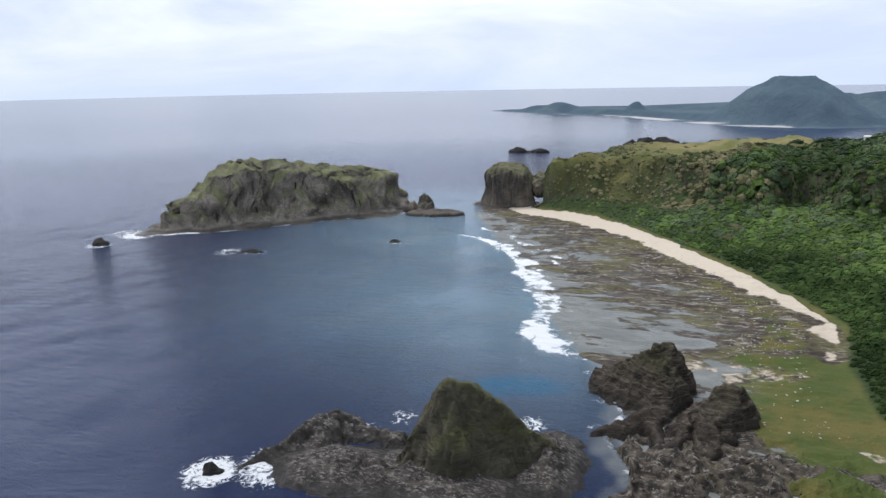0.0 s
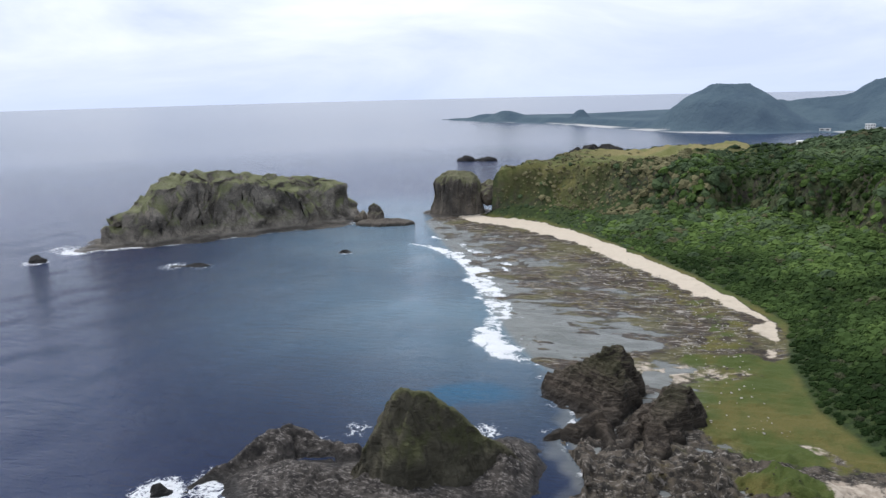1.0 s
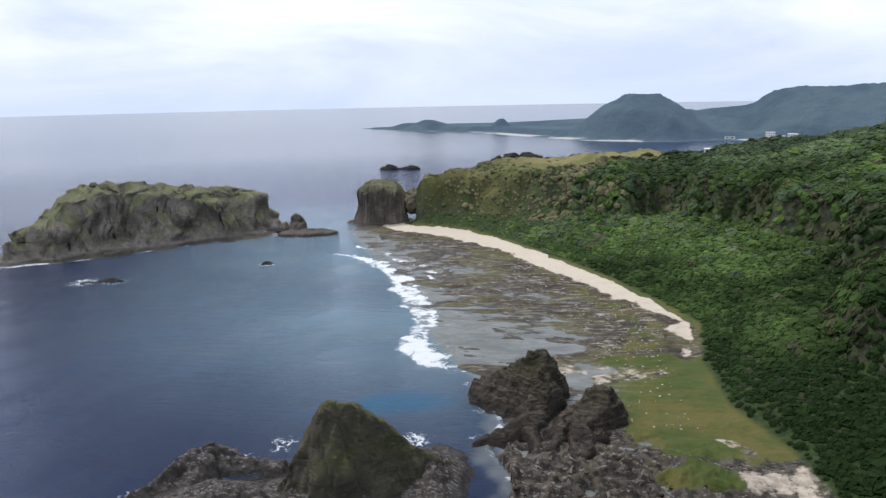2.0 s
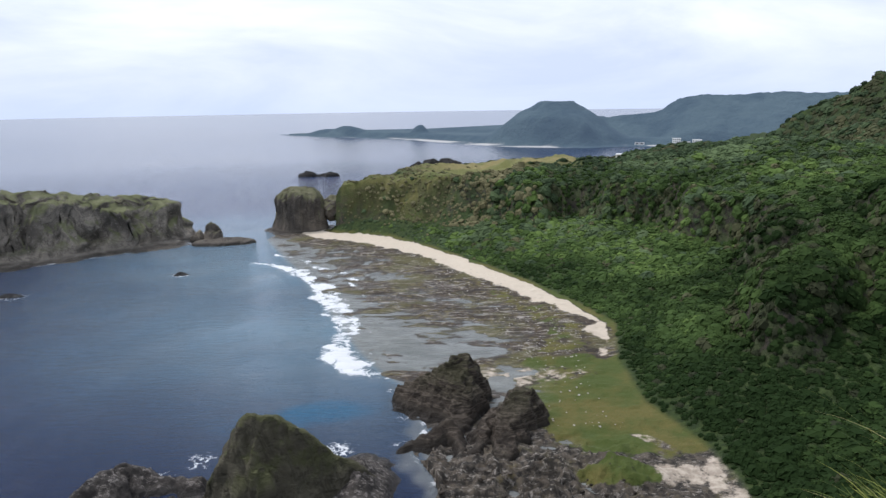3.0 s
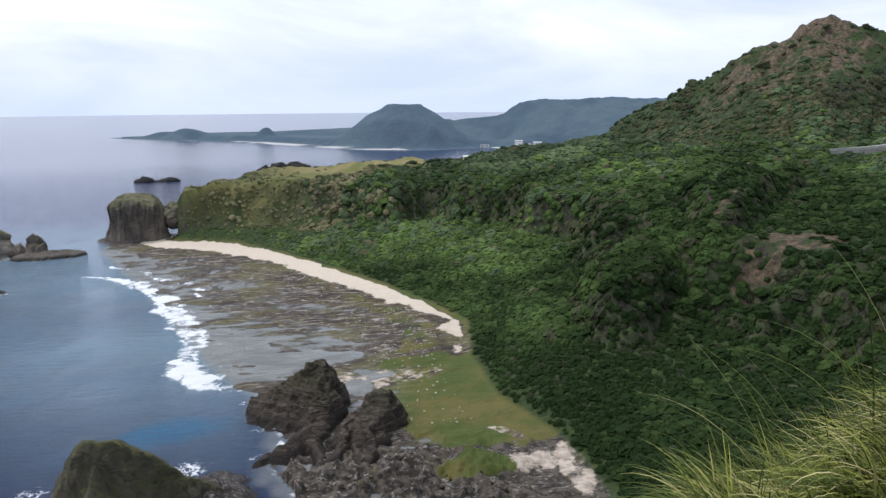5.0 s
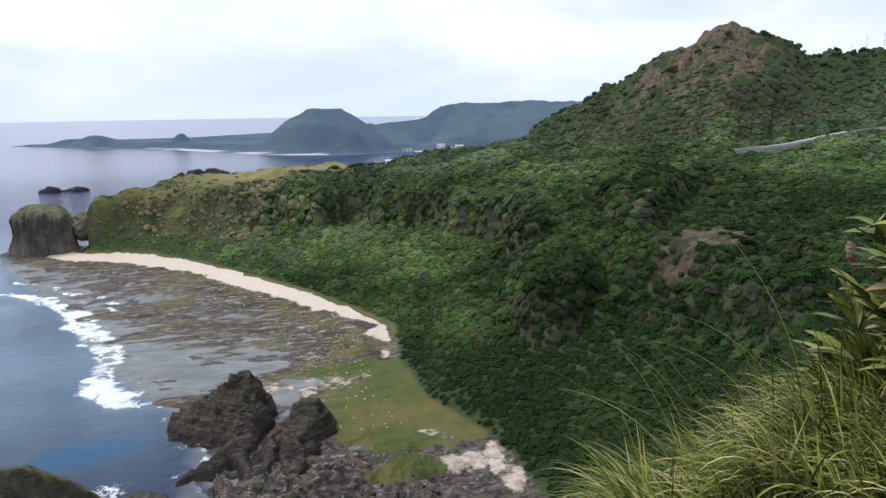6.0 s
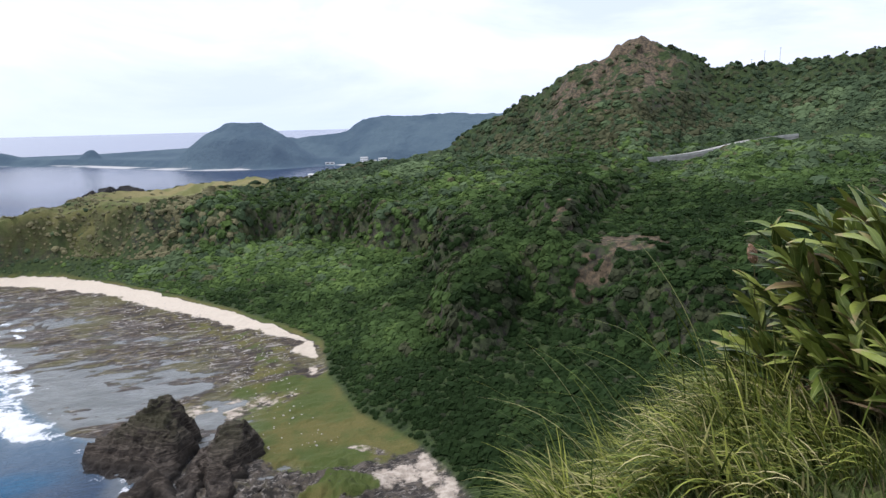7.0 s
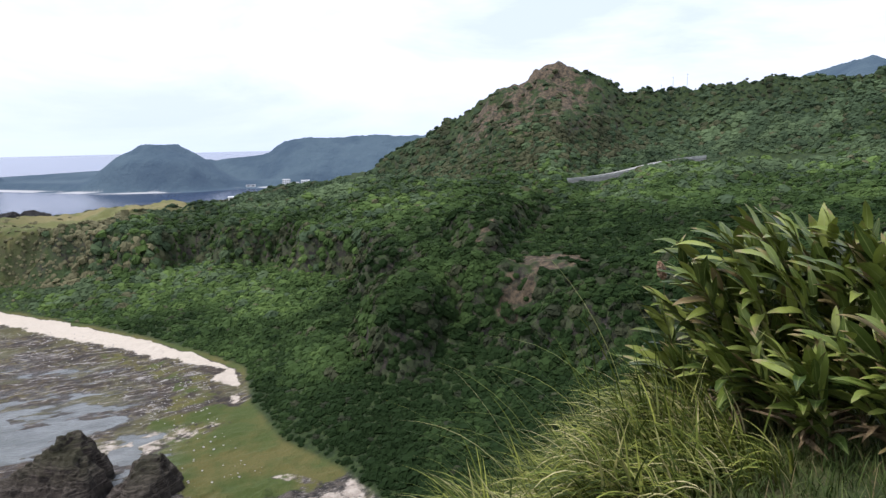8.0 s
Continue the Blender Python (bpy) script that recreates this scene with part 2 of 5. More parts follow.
def land_height(x, y):
    """Height over the sea and the signed distance inland of the edge of the woods."""
    d_edge, _ = line_dist(x, y, EDGE)
    # buttresses and gullies: the cliff lines wander
    reach = np.hypot(x, y)
    sway = smooth(4, 26, d_edge) * smooth(-100, -40, x) * smooth(95, 135, reach) * smooth(430, 370, reach)
    wx = x + sway * (8.0 * fbm(x / 26, y / 26, seed=301, octaves=3) + 2.5 * ridged(x / 9, y / 9, seed=305, octaves=2))
    wy = y + sway * (8.0 * fbm(x / 26, y / 26, seed=311, octaves=3) + 2.5 * ridged(x / 9, y / 9, seed=315, octaves=2))
    d_foot, _ = line_dist(wx, wy, FOOT)
    d_rim, _ = line_dist(wx, wy, RIM)
    d_road, _ = line_dist(x, y, ROAD_LINE)
    z_edge, z_foot = 1.8, carried(x, y, FOOT)
    z_rim, z_road = carried(x, y, RIM), carried(x, y, ROAD_LINE)
    in_land = inside(x, y, LAND)
    in_foot = inside(wx, wy, [p[:2] for p in FOOT] + FAR_SIDE)
    in_rim = inside(wx, wy, [p[:2] for p in RIM] + FAR_SIDE)
    in_road = inside(x, y, [p[:2] for p in ROAD_LINE] + FAR_SIDE)
    h = z_edge + (z_foot - z_edge) * d_edge / (d_edge + d_foot + 1e-6)
    h = np.where(in_foot, z_foot + (z_rim - z_foot) * smooth(0.0, 0.8, d_foot / (d_foot + d_rim + 1e-6)), h)
    h = np.where(in_rim, z_rim + (z_road - z_rim) * d_rim / (d_rim + d_road + 1e-6), h)
    back = z_road + (20 - z_road) * smooth(20, 150, d_road)
    h = np.where(in_road, back, h)
    # the spur that comes down to the bay, with its crag
    d_spur, z_spur = line_dist(x + 0.6 * (wx - x), y + 0.6 * (wy - y), [(150, 225, 46), (116, 188, 46), (104, 181, 39), (91, 176, 32), (80, 166, 27), (75, 158, 20), (73, 153, 14)])
    spur = z_spur - (1.25 + 0.3 * vnoise(x / 12, y / 12, seed=88)) * np.maximum(d_spur - 5 - 3 * vnoise(x / 9, y / 9, seed=89), 0)
    h = np.where(in_land, np.maximum(h, spur), h)
    # the hill and its long ridge
    d_ridge, z_ridge = line_dist(x, y, RIDGE)
    hill = z_ridge - 3.5 - 0.52 * d_ridge * (1 - 0.0006 * np.minimum(d_ridge, 300))
    h = np.where(in_land, np.logaddexp(h / 4.0, hill / 4.0) * 4.0, h)
    d_coast, _ = line_dist(x, y, COAST + [EDGE[0][:2]])
    h = np.where(in_land, h * smooth(0, 10, d_coast + 3 + 2.5 * vnoise(x / 14, y / 14, seed=9)), h)
    signed = np.where(in_land, np.minimum(d_edge, d_coast), -d_edge)
    return h, signed, d_ridge, d_coast


def ground_height(x, y):
    """Everything that stands out of the sea but the free rocks: reef, beach, slopes, hill."""
    h, s, d_ridge, d_coast = land_height(x, y)
    steep = smooth(3, 14, s) * smooth(-2, 30, h)
    rough = ridged(x / 24, y / 24, seed=3, octaves=4) * 2.0 * steep + fbm(x / 60, y / 60, seed=5) * 3.5 * steep
    rough = rough + ridged(x / 45, y / 45, seed=8, octaves=2) * 2.5 * steep * smooth(250, 120, d_ridge + 0 * x)
    buttress = ridged(x / 13, y / 13, seed=55, octaves=3) * 2.2 * np.exp(-((h - 20) / 9) ** 2) * smooth(60, 120, x + 90)
    rough = rough + buttress * steep
    crag = ridged(x / 9, y / 9, seed=21, octaves=3) * 2.3 * smooth(60, 10, d_ridge) * smooth(60, 90, h)
    land = h + rough + crag
    # the cliff drops away at once below the lookout
    r, az = np.hypot(x, y), np.degrees(np.arctan2(x, y))
    land = np.minimum(land, 69 - 0.72 * np.minimum(r, 55) + 2 * np.maximum(r - 55, 0) + 90 * smooth(40, 50, az))
    # the plateau behind the headland falls gently to its own shore
    fall = 20 + 1.6 * np.clip(az - 9, 0, 12) - 0.075 * np.maximum(r - 560, 0)
    land = np.minimum(land, fall + 1.5 * fbm(x / 30, y / 30, seed=12) + 45 * smooth(18, 23, az) + 40 * smooth(530, 470, r))
    d_surf, _ = line_dist(x, y, SURF)
    on_reef = inside(x, y, REEF)
    bench = 0.85 * fbm(x / 13, y / 6.5, seed=31, octaves=5, gain=0.58) + 0.45 * fbm(x / 5.0, y / 1.9, seed=36, octaves=3, gain=0.6)
    inshore = smooth(45, 0, -s)
    reef = 0.20 + 0.46 * bench * smooth(0, 8, d_surf) + 1.35 * inshore ** 2 - 0.15 * smooth(25, 0, d_surf)
    pool = blob(x, y, -9, 192, 19, 10, 25) + 0.6 * blob(x, y, -30, 205, 8, 22, 25)
    reef = reef - 0.40 * np.clip(pool, 0, 1) - 0.20 * smooth(26, 6, d_surf)
    reef = reef + 0.55 * blob(x, y, -17, 171, 9, 3.2, -8)
    near = smooth(150, 118, y)                       # the raised, broken bench under the cliff
    reef = reef + near * (0.20 + 1.9 * np.maximum(ridged(x / 6, y / 5, seed=41, octaves=5), -0.33) * smooth(-6, -22, s))
    reef = np.where(on_reef, reef, -0.9 - 0.05 * np.minimum(d_surf, 30))
    lee = np.where(s > 0, land, np.maximum(reef, np.where(s > -12, 1.8 + 0.13 * s, -9)))
    return np.where(s > 0, np.maximum(land, 0.3 * smooth(0, 5, s)), lee), s


# ---- materials of the ground ----
def make_ground():
    k = Nodes("ground_cover")
    sand, grass, wood, bare, field = (k.attr(a) for a in ("sand", "grass", "wood", "bare", "field"))
    n_big, n_mid, n_fine = k.noise(0.12, 4), k.noise(0.55, 5, 0.6), k.noise(3.0, 4, 0.65)
    algae = k.mix(k.step(n_big, 0.42, 0.6), (0.082, 0.062, 0.042), (0.130, 0.108, 0.050))
    rock = k.mix(k.step(n_mid, 0.42, 0.62), (0.050, 0.040, 0.032), algae)
    streak = k.noise(0.42, 8, 0.74, (0.40, 1.9, 1), 0.7)
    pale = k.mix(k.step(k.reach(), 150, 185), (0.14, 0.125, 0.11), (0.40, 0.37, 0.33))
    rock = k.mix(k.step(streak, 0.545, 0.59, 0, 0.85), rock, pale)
    rock = k.mix(k.step(k.noise(0.16, 7, 0.68, (0.5, 1.7, 1), 0.5), 0.40, 0.50, 0.75, 0.0), rock, (0.032, 0.027, 0.022))
    rock = k.mix(k.step(k.noise(0.045, 5, 0.62), 0.49, 0.60, 0, 0.5), rock, (0.125, 0.120, 0.044))
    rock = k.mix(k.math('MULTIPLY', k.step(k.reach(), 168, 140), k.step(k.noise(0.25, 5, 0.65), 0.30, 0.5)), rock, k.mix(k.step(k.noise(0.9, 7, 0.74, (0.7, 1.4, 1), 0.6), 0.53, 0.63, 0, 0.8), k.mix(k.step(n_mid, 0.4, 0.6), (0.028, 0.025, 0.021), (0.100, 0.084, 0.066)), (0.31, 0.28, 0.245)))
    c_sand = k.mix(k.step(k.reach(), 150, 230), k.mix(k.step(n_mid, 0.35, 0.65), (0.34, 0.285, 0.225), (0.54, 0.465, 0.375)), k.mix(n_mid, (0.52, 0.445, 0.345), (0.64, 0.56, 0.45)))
    edge = k.math('ADD', sand, k.math('MULTIPLY', k.math('SUBTRACT', k.noise(0.26, 8, 0.68), 0.5), 1.5))
    c = k.mix(k.step(edge, 0.42, 0.62), rock, c_sand)
    c_grass = k.mix(k.step(k.noise(0.06, 4, 0.6), 0.4, 0.6), (0.070, 0.090, 0.021), (0.132, 0.112, 0.034))
    c_grass = k.mix(k.step(n_fine, 0.4, 0.7, 0, 0.5), c_grass, (0.05, 0.085, 0.016))
    g_edge = k.math('ADD', grass, k.math('MULTIPLY', k.math('SUBTRACT', k.noise(0.22, 7, 0.66), 0.5), 1.3))
    c = k.mix(k.step(g_edge, 0.42, 0.6), c, c_grass)
    c_wood = k.mix(k.step(n_mid, 0.35, 0.65), (0.018, 0.032, 0.009), (0.040, 0.062, 0.016))
    c = k.mix(wood, c, c_wood)
    c_cliff = k.mix(k.step(k.noise(0.35, 7, 0.72, (1, 1, 0.6), 1.0), 0.42, 0.66), (0.028, 0.026, 0.021), (0.088, 0.074, 0.052))
    c_cliff = k.mix(k.step(k.noise(0.30, 7, 0.70), 0.42, 0.54), c_cliff, (0.052, 0.066, 0.028))
    cliff = k.math('MULTIPLY', wood, k.step(k.normal_z(), 0.58, 0.76, 1.0, 0.0))
    c = k.mix(cliff, c, c_cliff)
    c_bare = k.mix(k.step(n_mid, 0.38, 0.64), (0.046, 0.038, 0.025), (0.145, 0.106, 0.064))
    b_edge = k.math('ADD', bare, k.math('MULTIPLY', k.math('SUBTRACT', k.noise(0.10, 7, 0.66), 0.5), 1.6))
    c = k.mix(k.step(b_edge, 0.48, 0.62), c, c_bare)
    c_field = k.mix(k.step(k.noise(0.035, 4, 0.5, (1, 2.2, 1)), 0.42, 0.55), (0.16, 0.16, 0.055), (0.24, 0.20, 0.085))
    c_field = k.mix(k.step(n_fine, 0.3, 0.7, 0, 0.35), c_field, (0.09, 0.11, 0.035))
    c = k.mix(k.math('MULTIPLY', field, k.step(k.normal_z(), 0.50, 0.80)), c, c_field)
    low = k.math('MULTIPLY', k.step(k.height(), 0.02, 0.16, 0.6, 0.0), k.math('SUBTRACT', 1.0, sand))
    c = k.mix(low, c, (0.028, 0.026, 0.022))
    h = k.math('ADD', n_mid, k.math('MULTIPLY', n_fine, 0.4))
    return k.done(c, k.step(k.height(), 0.0, 0.6, 0.35, 0.9), h, 0.7, 0.25)


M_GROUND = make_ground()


def cover(x, y, z, s):
    """How much sand, grass, wood, bare rock and field lies at a place."""
    heath = blob(x, y, -50, 384, 44, 26) * smooth(6, 12, z)          # thin soil and bare rock on the headland
    wood = smooth(-0.5, 1.5, s) * (1 - 0.6 * heath)
    width = 5.5 + 10.5 * smooth(200, 330, y)
    sand = smooth(0.4, 3.0, -s + 1.5 * vnoise(x / 7, y / 7, seed=4)) * smooth(width + 5, width - 5, -s + 3 * fbm(x / 12, y / 12, seed=2)) * smooth(170, 192, y)
    sand = np.maximum(sand, np.maximum(0.60 * np.maximum(blob(x, y, 44, 117, 3.4, 11, -4), 0.95 * blob(x, y, 37, 121, 6, 4.5)), 0.56 * blob(x, y, 34.5, 134.5, 5.5, 1.8, -46)))
    sand = np.maximum(sand, 0.50 * blob(x, y, 12, 171, 19, 7))
    grass = smooth(30, 22, -s) * smooth(122, 134, y) * smooth(190, 176, y) * smooth(-3, 6, x)
    grass = np.maximum(grass, 0.50 * smooth(26, 18, -s) * smooth(width - 1, width + 3, -s) * smooth(178, 190, y) * smooth(300, 250, y))
    grass = np.maximum(grass, blob(x, y, 27, 121, 9, 4))
    grass = np.maximum(grass, smooth(3.2, 2.0, -s) * smooth(185, 215, y) * smooth(-5, -1.5, s) * 0.85)
    grass = grass * (1 - sand)
    bare = np.maximum(np.maximum(0.57 * blob(x, y, 256, 366, 52, 48, -38), 0.80 * blob(x, y, 279, 388, 26, 15, -38)), 0.66 * blob(x, y, 117, 160, 14, 8, -40))
    bare = np.maximum(bare, 0.55 * blob(x, y, 107, 158, 9, 5, 10))
    bare = np.maximum(bare, 0.75 * blob(x, y, 135, 132, 4, 6))
    bare = np.maximum(bare, 0.55 * blob(x, y, 108, 178, 9, 3, 40))
    bare = np.maximum(bare, blob(x, y, 86, 612, 34, 12))
    field = blob(x, y, 42, 535, 88, 118, -22) * smooth(10, 22, z)
    field = np.maximum(field, 0.62 * blob(x, y, -38, 394, 50, 26, 10) * (0.7 + 0.6 * vnoise(x / 7, y / 7, seed=91)) * smooth(11, 20, z))
    return {"sand": sand, "grass": grass, "wood": wood, "bare": bare, "field": field}


# the ground is finer where one stands near it: rings round the lookout
AZ = np.radians(np.concatenate([np.linspace(-58, -18, 40, endpoint=False), np.linspace(-18, 64, 560), np.linspace(64.5, 120, 40)]))
RR = np.concatenate([np.linspace(14, 96, 36, endpoint=False), np.linspace(96, 260, 260, endpoint=False), np.geomspace(260, 1150, 190)])
ga, gr = np.meshgrid(AZ, RR, indexing='ij')
gx, gy = (np.sin(ga) * gr).ravel(), (np.cos(ga) * gr).ravel()
gz, gs = ground_height(gx, gy)
g_attrs = cover(gx, gy, gz, gs)
gv = np.stack([gx, gy, gz], 1)
gf = grid_faces(len(AZ), len(RR), gz > -0.75)
gv, gf, g_attrs = compact(gv, gf, g_attrs)
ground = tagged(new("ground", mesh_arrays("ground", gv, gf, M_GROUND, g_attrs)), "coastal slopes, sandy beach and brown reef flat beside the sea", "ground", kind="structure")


def height_at(x, y):
    return ground_height(np.atleast_1d(np.asarray(x, float)), np.atleast_1d(np.asarray(y, float)))[0]

# ---- the sea ----
ISLE = [(-247, 266), (-224, 282), (-200, 303), (-178, 327), (-156, 345), (-153, 357), (-158, 368), (-186, 366), (-216, 346), (-242, 312), (-254, 280)]


def make_sea():
    k = Nodes("sea_water")
    shallow, surf, splash = k.attr("shallow"), k.attr("surf"), k.attr("splash")
    deep = k.mix(k.step(k.noise(0.006, 4), 0.35, 0.65), (0.009, 0.018, 0.058), (0.014, 0.027, 0.082))
    reefy = k.mix(k.step(k.noise(0.045, 5, 0.6), 0.4, 0.62), (0.175, 0.275, 0.345), (0.200, 0.288, 0.345))
    c = k.mix(k.math('MULTIPLY', shallow, 0.9), deep, reefy)
    c = k.mix(k.attr("lagoon"), c, (0.010, 0.125, 0.245))
    c = k.mix(k.attr("flat"), c, k.mix(k.step(k.noise(0.12, 4, 0.6, (0.6, 1.5, 1), 0.4), 0.38, 0.62), (0.215, 0.228, 0.220), (0.285, 0.300, 0.290)))
    lace = k.noise(0.22, 8, 0.68, (1, 1, 1), 1.2)
    fine = k.noise(1.6, 5, 0.7)
    f = k.math('ADD', surf, k.math('MULTIPLY', k.math('SUBTRACT', lace, 0.5), 1.7))
    f = k.math('ADD', f, k.math('MULTIPLY', k.math('SUBTRACT', fine, 0.5), 0.35))
    g = k.math('ADD', splash, k.math('MULTIPLY', k.math('SUBTRACT', k.noise(0.55, 7, 0.7, (1, 1, 1), 1.5), 0.5), 1.7))
    c = k.mix(k.step(surf, 0.35, 0.8, 0, 0.6), c, (0.30, 0.37, 0.39))
    foam = k.math('MAXIMUM', k.step(f, 0.50, 0.76), k.step(g, 0.48, 0.72))
    c = k.mix(foam, c, (0.82, 0.84, 0.86))
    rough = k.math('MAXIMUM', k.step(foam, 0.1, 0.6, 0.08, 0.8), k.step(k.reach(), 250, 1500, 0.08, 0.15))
    swell = k.noise(0.055, 4, 0.5, (0.6, 1.4, 1))
    chop = k.noise(0.30, 7, 0.66, (0.5, 1.5, 1))
    ripple = k.noise(1.5, 4, 0.6)
    h = k.math('ADD', k.math('MULTIPLY', swell, 2.4), k.math('ADD', k.math('MULTIPLY', chop, 4.0), k.math('MULTIPLY', ripple, 0.9)))
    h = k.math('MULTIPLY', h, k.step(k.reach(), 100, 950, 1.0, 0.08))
    k.b.inputs['IOR'].default_value = 1.33
    k.b.inputs['Specular Tint'].default_value = (0.86, 0.93, 1.0, 1)
    return k.done(c, rough, h, 1.0, 0.60, 0.72)


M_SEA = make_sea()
SAZ = np.radians(np.concatenate([np.linspace(-180, -50, 30, endpoint=False), np.linspace(-50, 22, 440, endpoint=False), np.linspace(22, 180, 50)]))
SR = np.concatenate([[0.01, 30.0, 60.0], np.linspace(85, 420, 230, endpoint=False), np.geomspace(420, 4900, 60)])
sa, sr = np.meshgrid(SAZ, SR, indexing='ij')
sx, sy = (np.sin(sa) * sr).ravel(), (np.cos(sa) * sr).ravel()
on_flat = inside(sx, sy, REEF)
d_surf, _ = line_dist(sx, sy, SURF)
d_isle, _ = line_dist(sx, sy, ISLE + ISLE[:1])
in_bay = smooth(150, 0, d_surf) * smooth(95, 200, sy)
shallow = np.where(on_flat, np.maximum(in_bay, smooth(150, 190, sy)), in_bay ** 1.05 * (0.80 + 0.14 * fbm(sx / 55, sy / 35, seed=3)))
# two breakers that run in over the edge of the reef: plan and half width
BREAKER = [(-103, 302, 1.2), (-92, 297, 2.5), (-80, 287, 4.5), (-66, 268, 6.0), (-54, 240, 7.5), (-46, 222, 7.5), (-42, 200, 6.0), (-38, 184, 6.2), (-33, 174, 4.5), (-25, 170, 2.0)]
OUTER = [(-98, 318, 1.0), (-88, 312, 1.8), (-72, 297, 2.6), (-58, 280, 2.6), (-47, 258, 2.0), (-40, 240, 1.2)]
d_break, half = line_dist(sx + 3 * vnoise(sx / 9, sy / 9, seed=5), sy + 2 * vnoise(sx / 7, sy / 7, seed=7), BREAKER)
gaps = 0.92 + 0.25 * fbm(sx / 14, sy / 9, seed=13, octaves=3)
surf = np.clip(smooth(1.30, 0.35, d_break / half) * gaps * (0.80 + 0.25 * fbm(sx / 5, sy / 3, seed=27, octaves=3)), 0, 0.95)
d_out, half_out = line_dist(sx + 3 * vnoise(sx / 8, sy / 8, seed=15), sy, OUTER)
surf = np.maximum(surf, smooth(1.6, 0.4, d_out / half_out) * (0.58 + 0.3 * fbm(sx / 12, sy / 12, seed=18, octaves=2)))
# thin wash left behind on the flat
surf = np.maximum(surf, np.where(on_flat, 0.34, 0.0) * smooth(26, 8, d_break) * smooth(165, 185, sy) * (0.6 + 0.7 * fbm(sx / 9, sy / 4, seed=23, octaves=3)))
surf = np.maximum(surf, 0.5 * smooth(3, 0.5, d_surf) * smooth(112, 118, sy) * smooth(165, 150, sy))
lagoon = np.clip(np.maximum(0.46 * blob(sx, sy, -36, 149, 12, 6, 15), 0.34 * blob(sx, sy, -50, 142, 12, 5)) * (0.75 + 0.7 * fbm(sx / 9, sy / 7, seed=17)), 0, 0.8) * np.where(on_flat, 0, 1)
flat = np.where(on_flat, smooth(0, 3, d_surf), 0.55 * smooth(5, 1, d_surf + 2 * vnoise(sx / 4, sy / 4, seed=29)) * smooth(170, 160, sy))
ROCK_FEET = [(-82, 95, 5.2, 1.0), (-72, 100, 7, 0.9), (-70, 112, 5, 0.75), (-62, 118, 4, 0.6), (-56, 126, 4, 0.6), (-30, 131, 4.0, 0.75), (-24, 108, 4, 0.8), (-37, 99, 5, 0.7), (-50, 92, 6, 0.6),
             (-126, 279, 3.6, 0.8), (-176, 245, 7, 0.55), (-188, 243, 7, 0.7), (-254, 237, 6, 0.8), (-252, 259, 9, 0.9), (-262, 262, 9, 0.7), (-160, 672, 12, 0.4), (-104, 350, 8, 0.5), (-98, 356, 6, 0.45), (-22, 161, 2.2, 0.62), (-20, 154, 2, 0.6), (-18, 147, 2, 0.55), (-16, 133, 3, 0.6), (-170, 341, 7, 0.7), (-150, 345, 6, 0.7)]
splash = np.zeros(len(sx))
for fx, fy, fr, fa in ROCK_FEET:
    splash = np.maximum(splash, 0.78 * fa * smooth(1.75, 0.5, np.hypot(sx - fx, sy - fy) / fr))
splash = np.maximum(splash, (0.62 + 0.3 * vnoise(sx / 9, sy / 9, seed=77)) * smooth(10, 6.5, d_isle))
sz = 0.12 * vnoise(sx / 9, sy / 14, seed=50) * smooth(900, 200, sr.ravel()) + 0.55 * surf * np.where(on_flat, 0.15, 1.0)
sz = np.where(on_flat, np.minimum(sz, 0.05), sz)
sf = grid_faces(len(SAZ), len(SR))
sea_mesh = mesh_arrays("water", np.stack([sx, sy, sz], 1), sf, M_SEA,
                       {"shallow": np.clip(shallow, 0, 1), "surf": surf, "splash": splash, "lagoon": lagoon, "flat": flat})
sea = tagged(new("water", sea_mesh), "deep blue sea with white surf along the reef", "sea", kind="structure")

# ---- free rocks ----
M_ISLE = make_rock("island_rock", (0.135, 0.120, 0.100), (0.320, 0.282, 0.232), (0.44, 0.395, 0.33), 0.85, (0.098, 0.106, 0.048))
M_ARCH = make_rock("arch_cliff_rock", (0.090, 0.078, 0.066), (0.175, 0.150, 0.120), (0.25, 0.22, 0.18), 0.6, (0.092, 0.096, 0.042))
M_CONE = make_rock("mossy_rock", (0.085, 0.077, 0.055), (0.12, 0.108, 0.075), (0.17, 0.155, 0.11), 0.7, (0.055, 0.060, 0.022))
M_DARK = make_rock("dark_layered_rock", (0.034, 0.027, 0.021), (0.064, 0.051, 0.039), (0.115, 0.096, 0.076), 0.5, (0.040, 0.040, 0.017), layers=0.42)
M_BLACK = make_rock("wet_black_rock", (0.028, 0.027, 0.026), (0.05, 0.047, 0.044), (0.09, 0.085, 0.08))


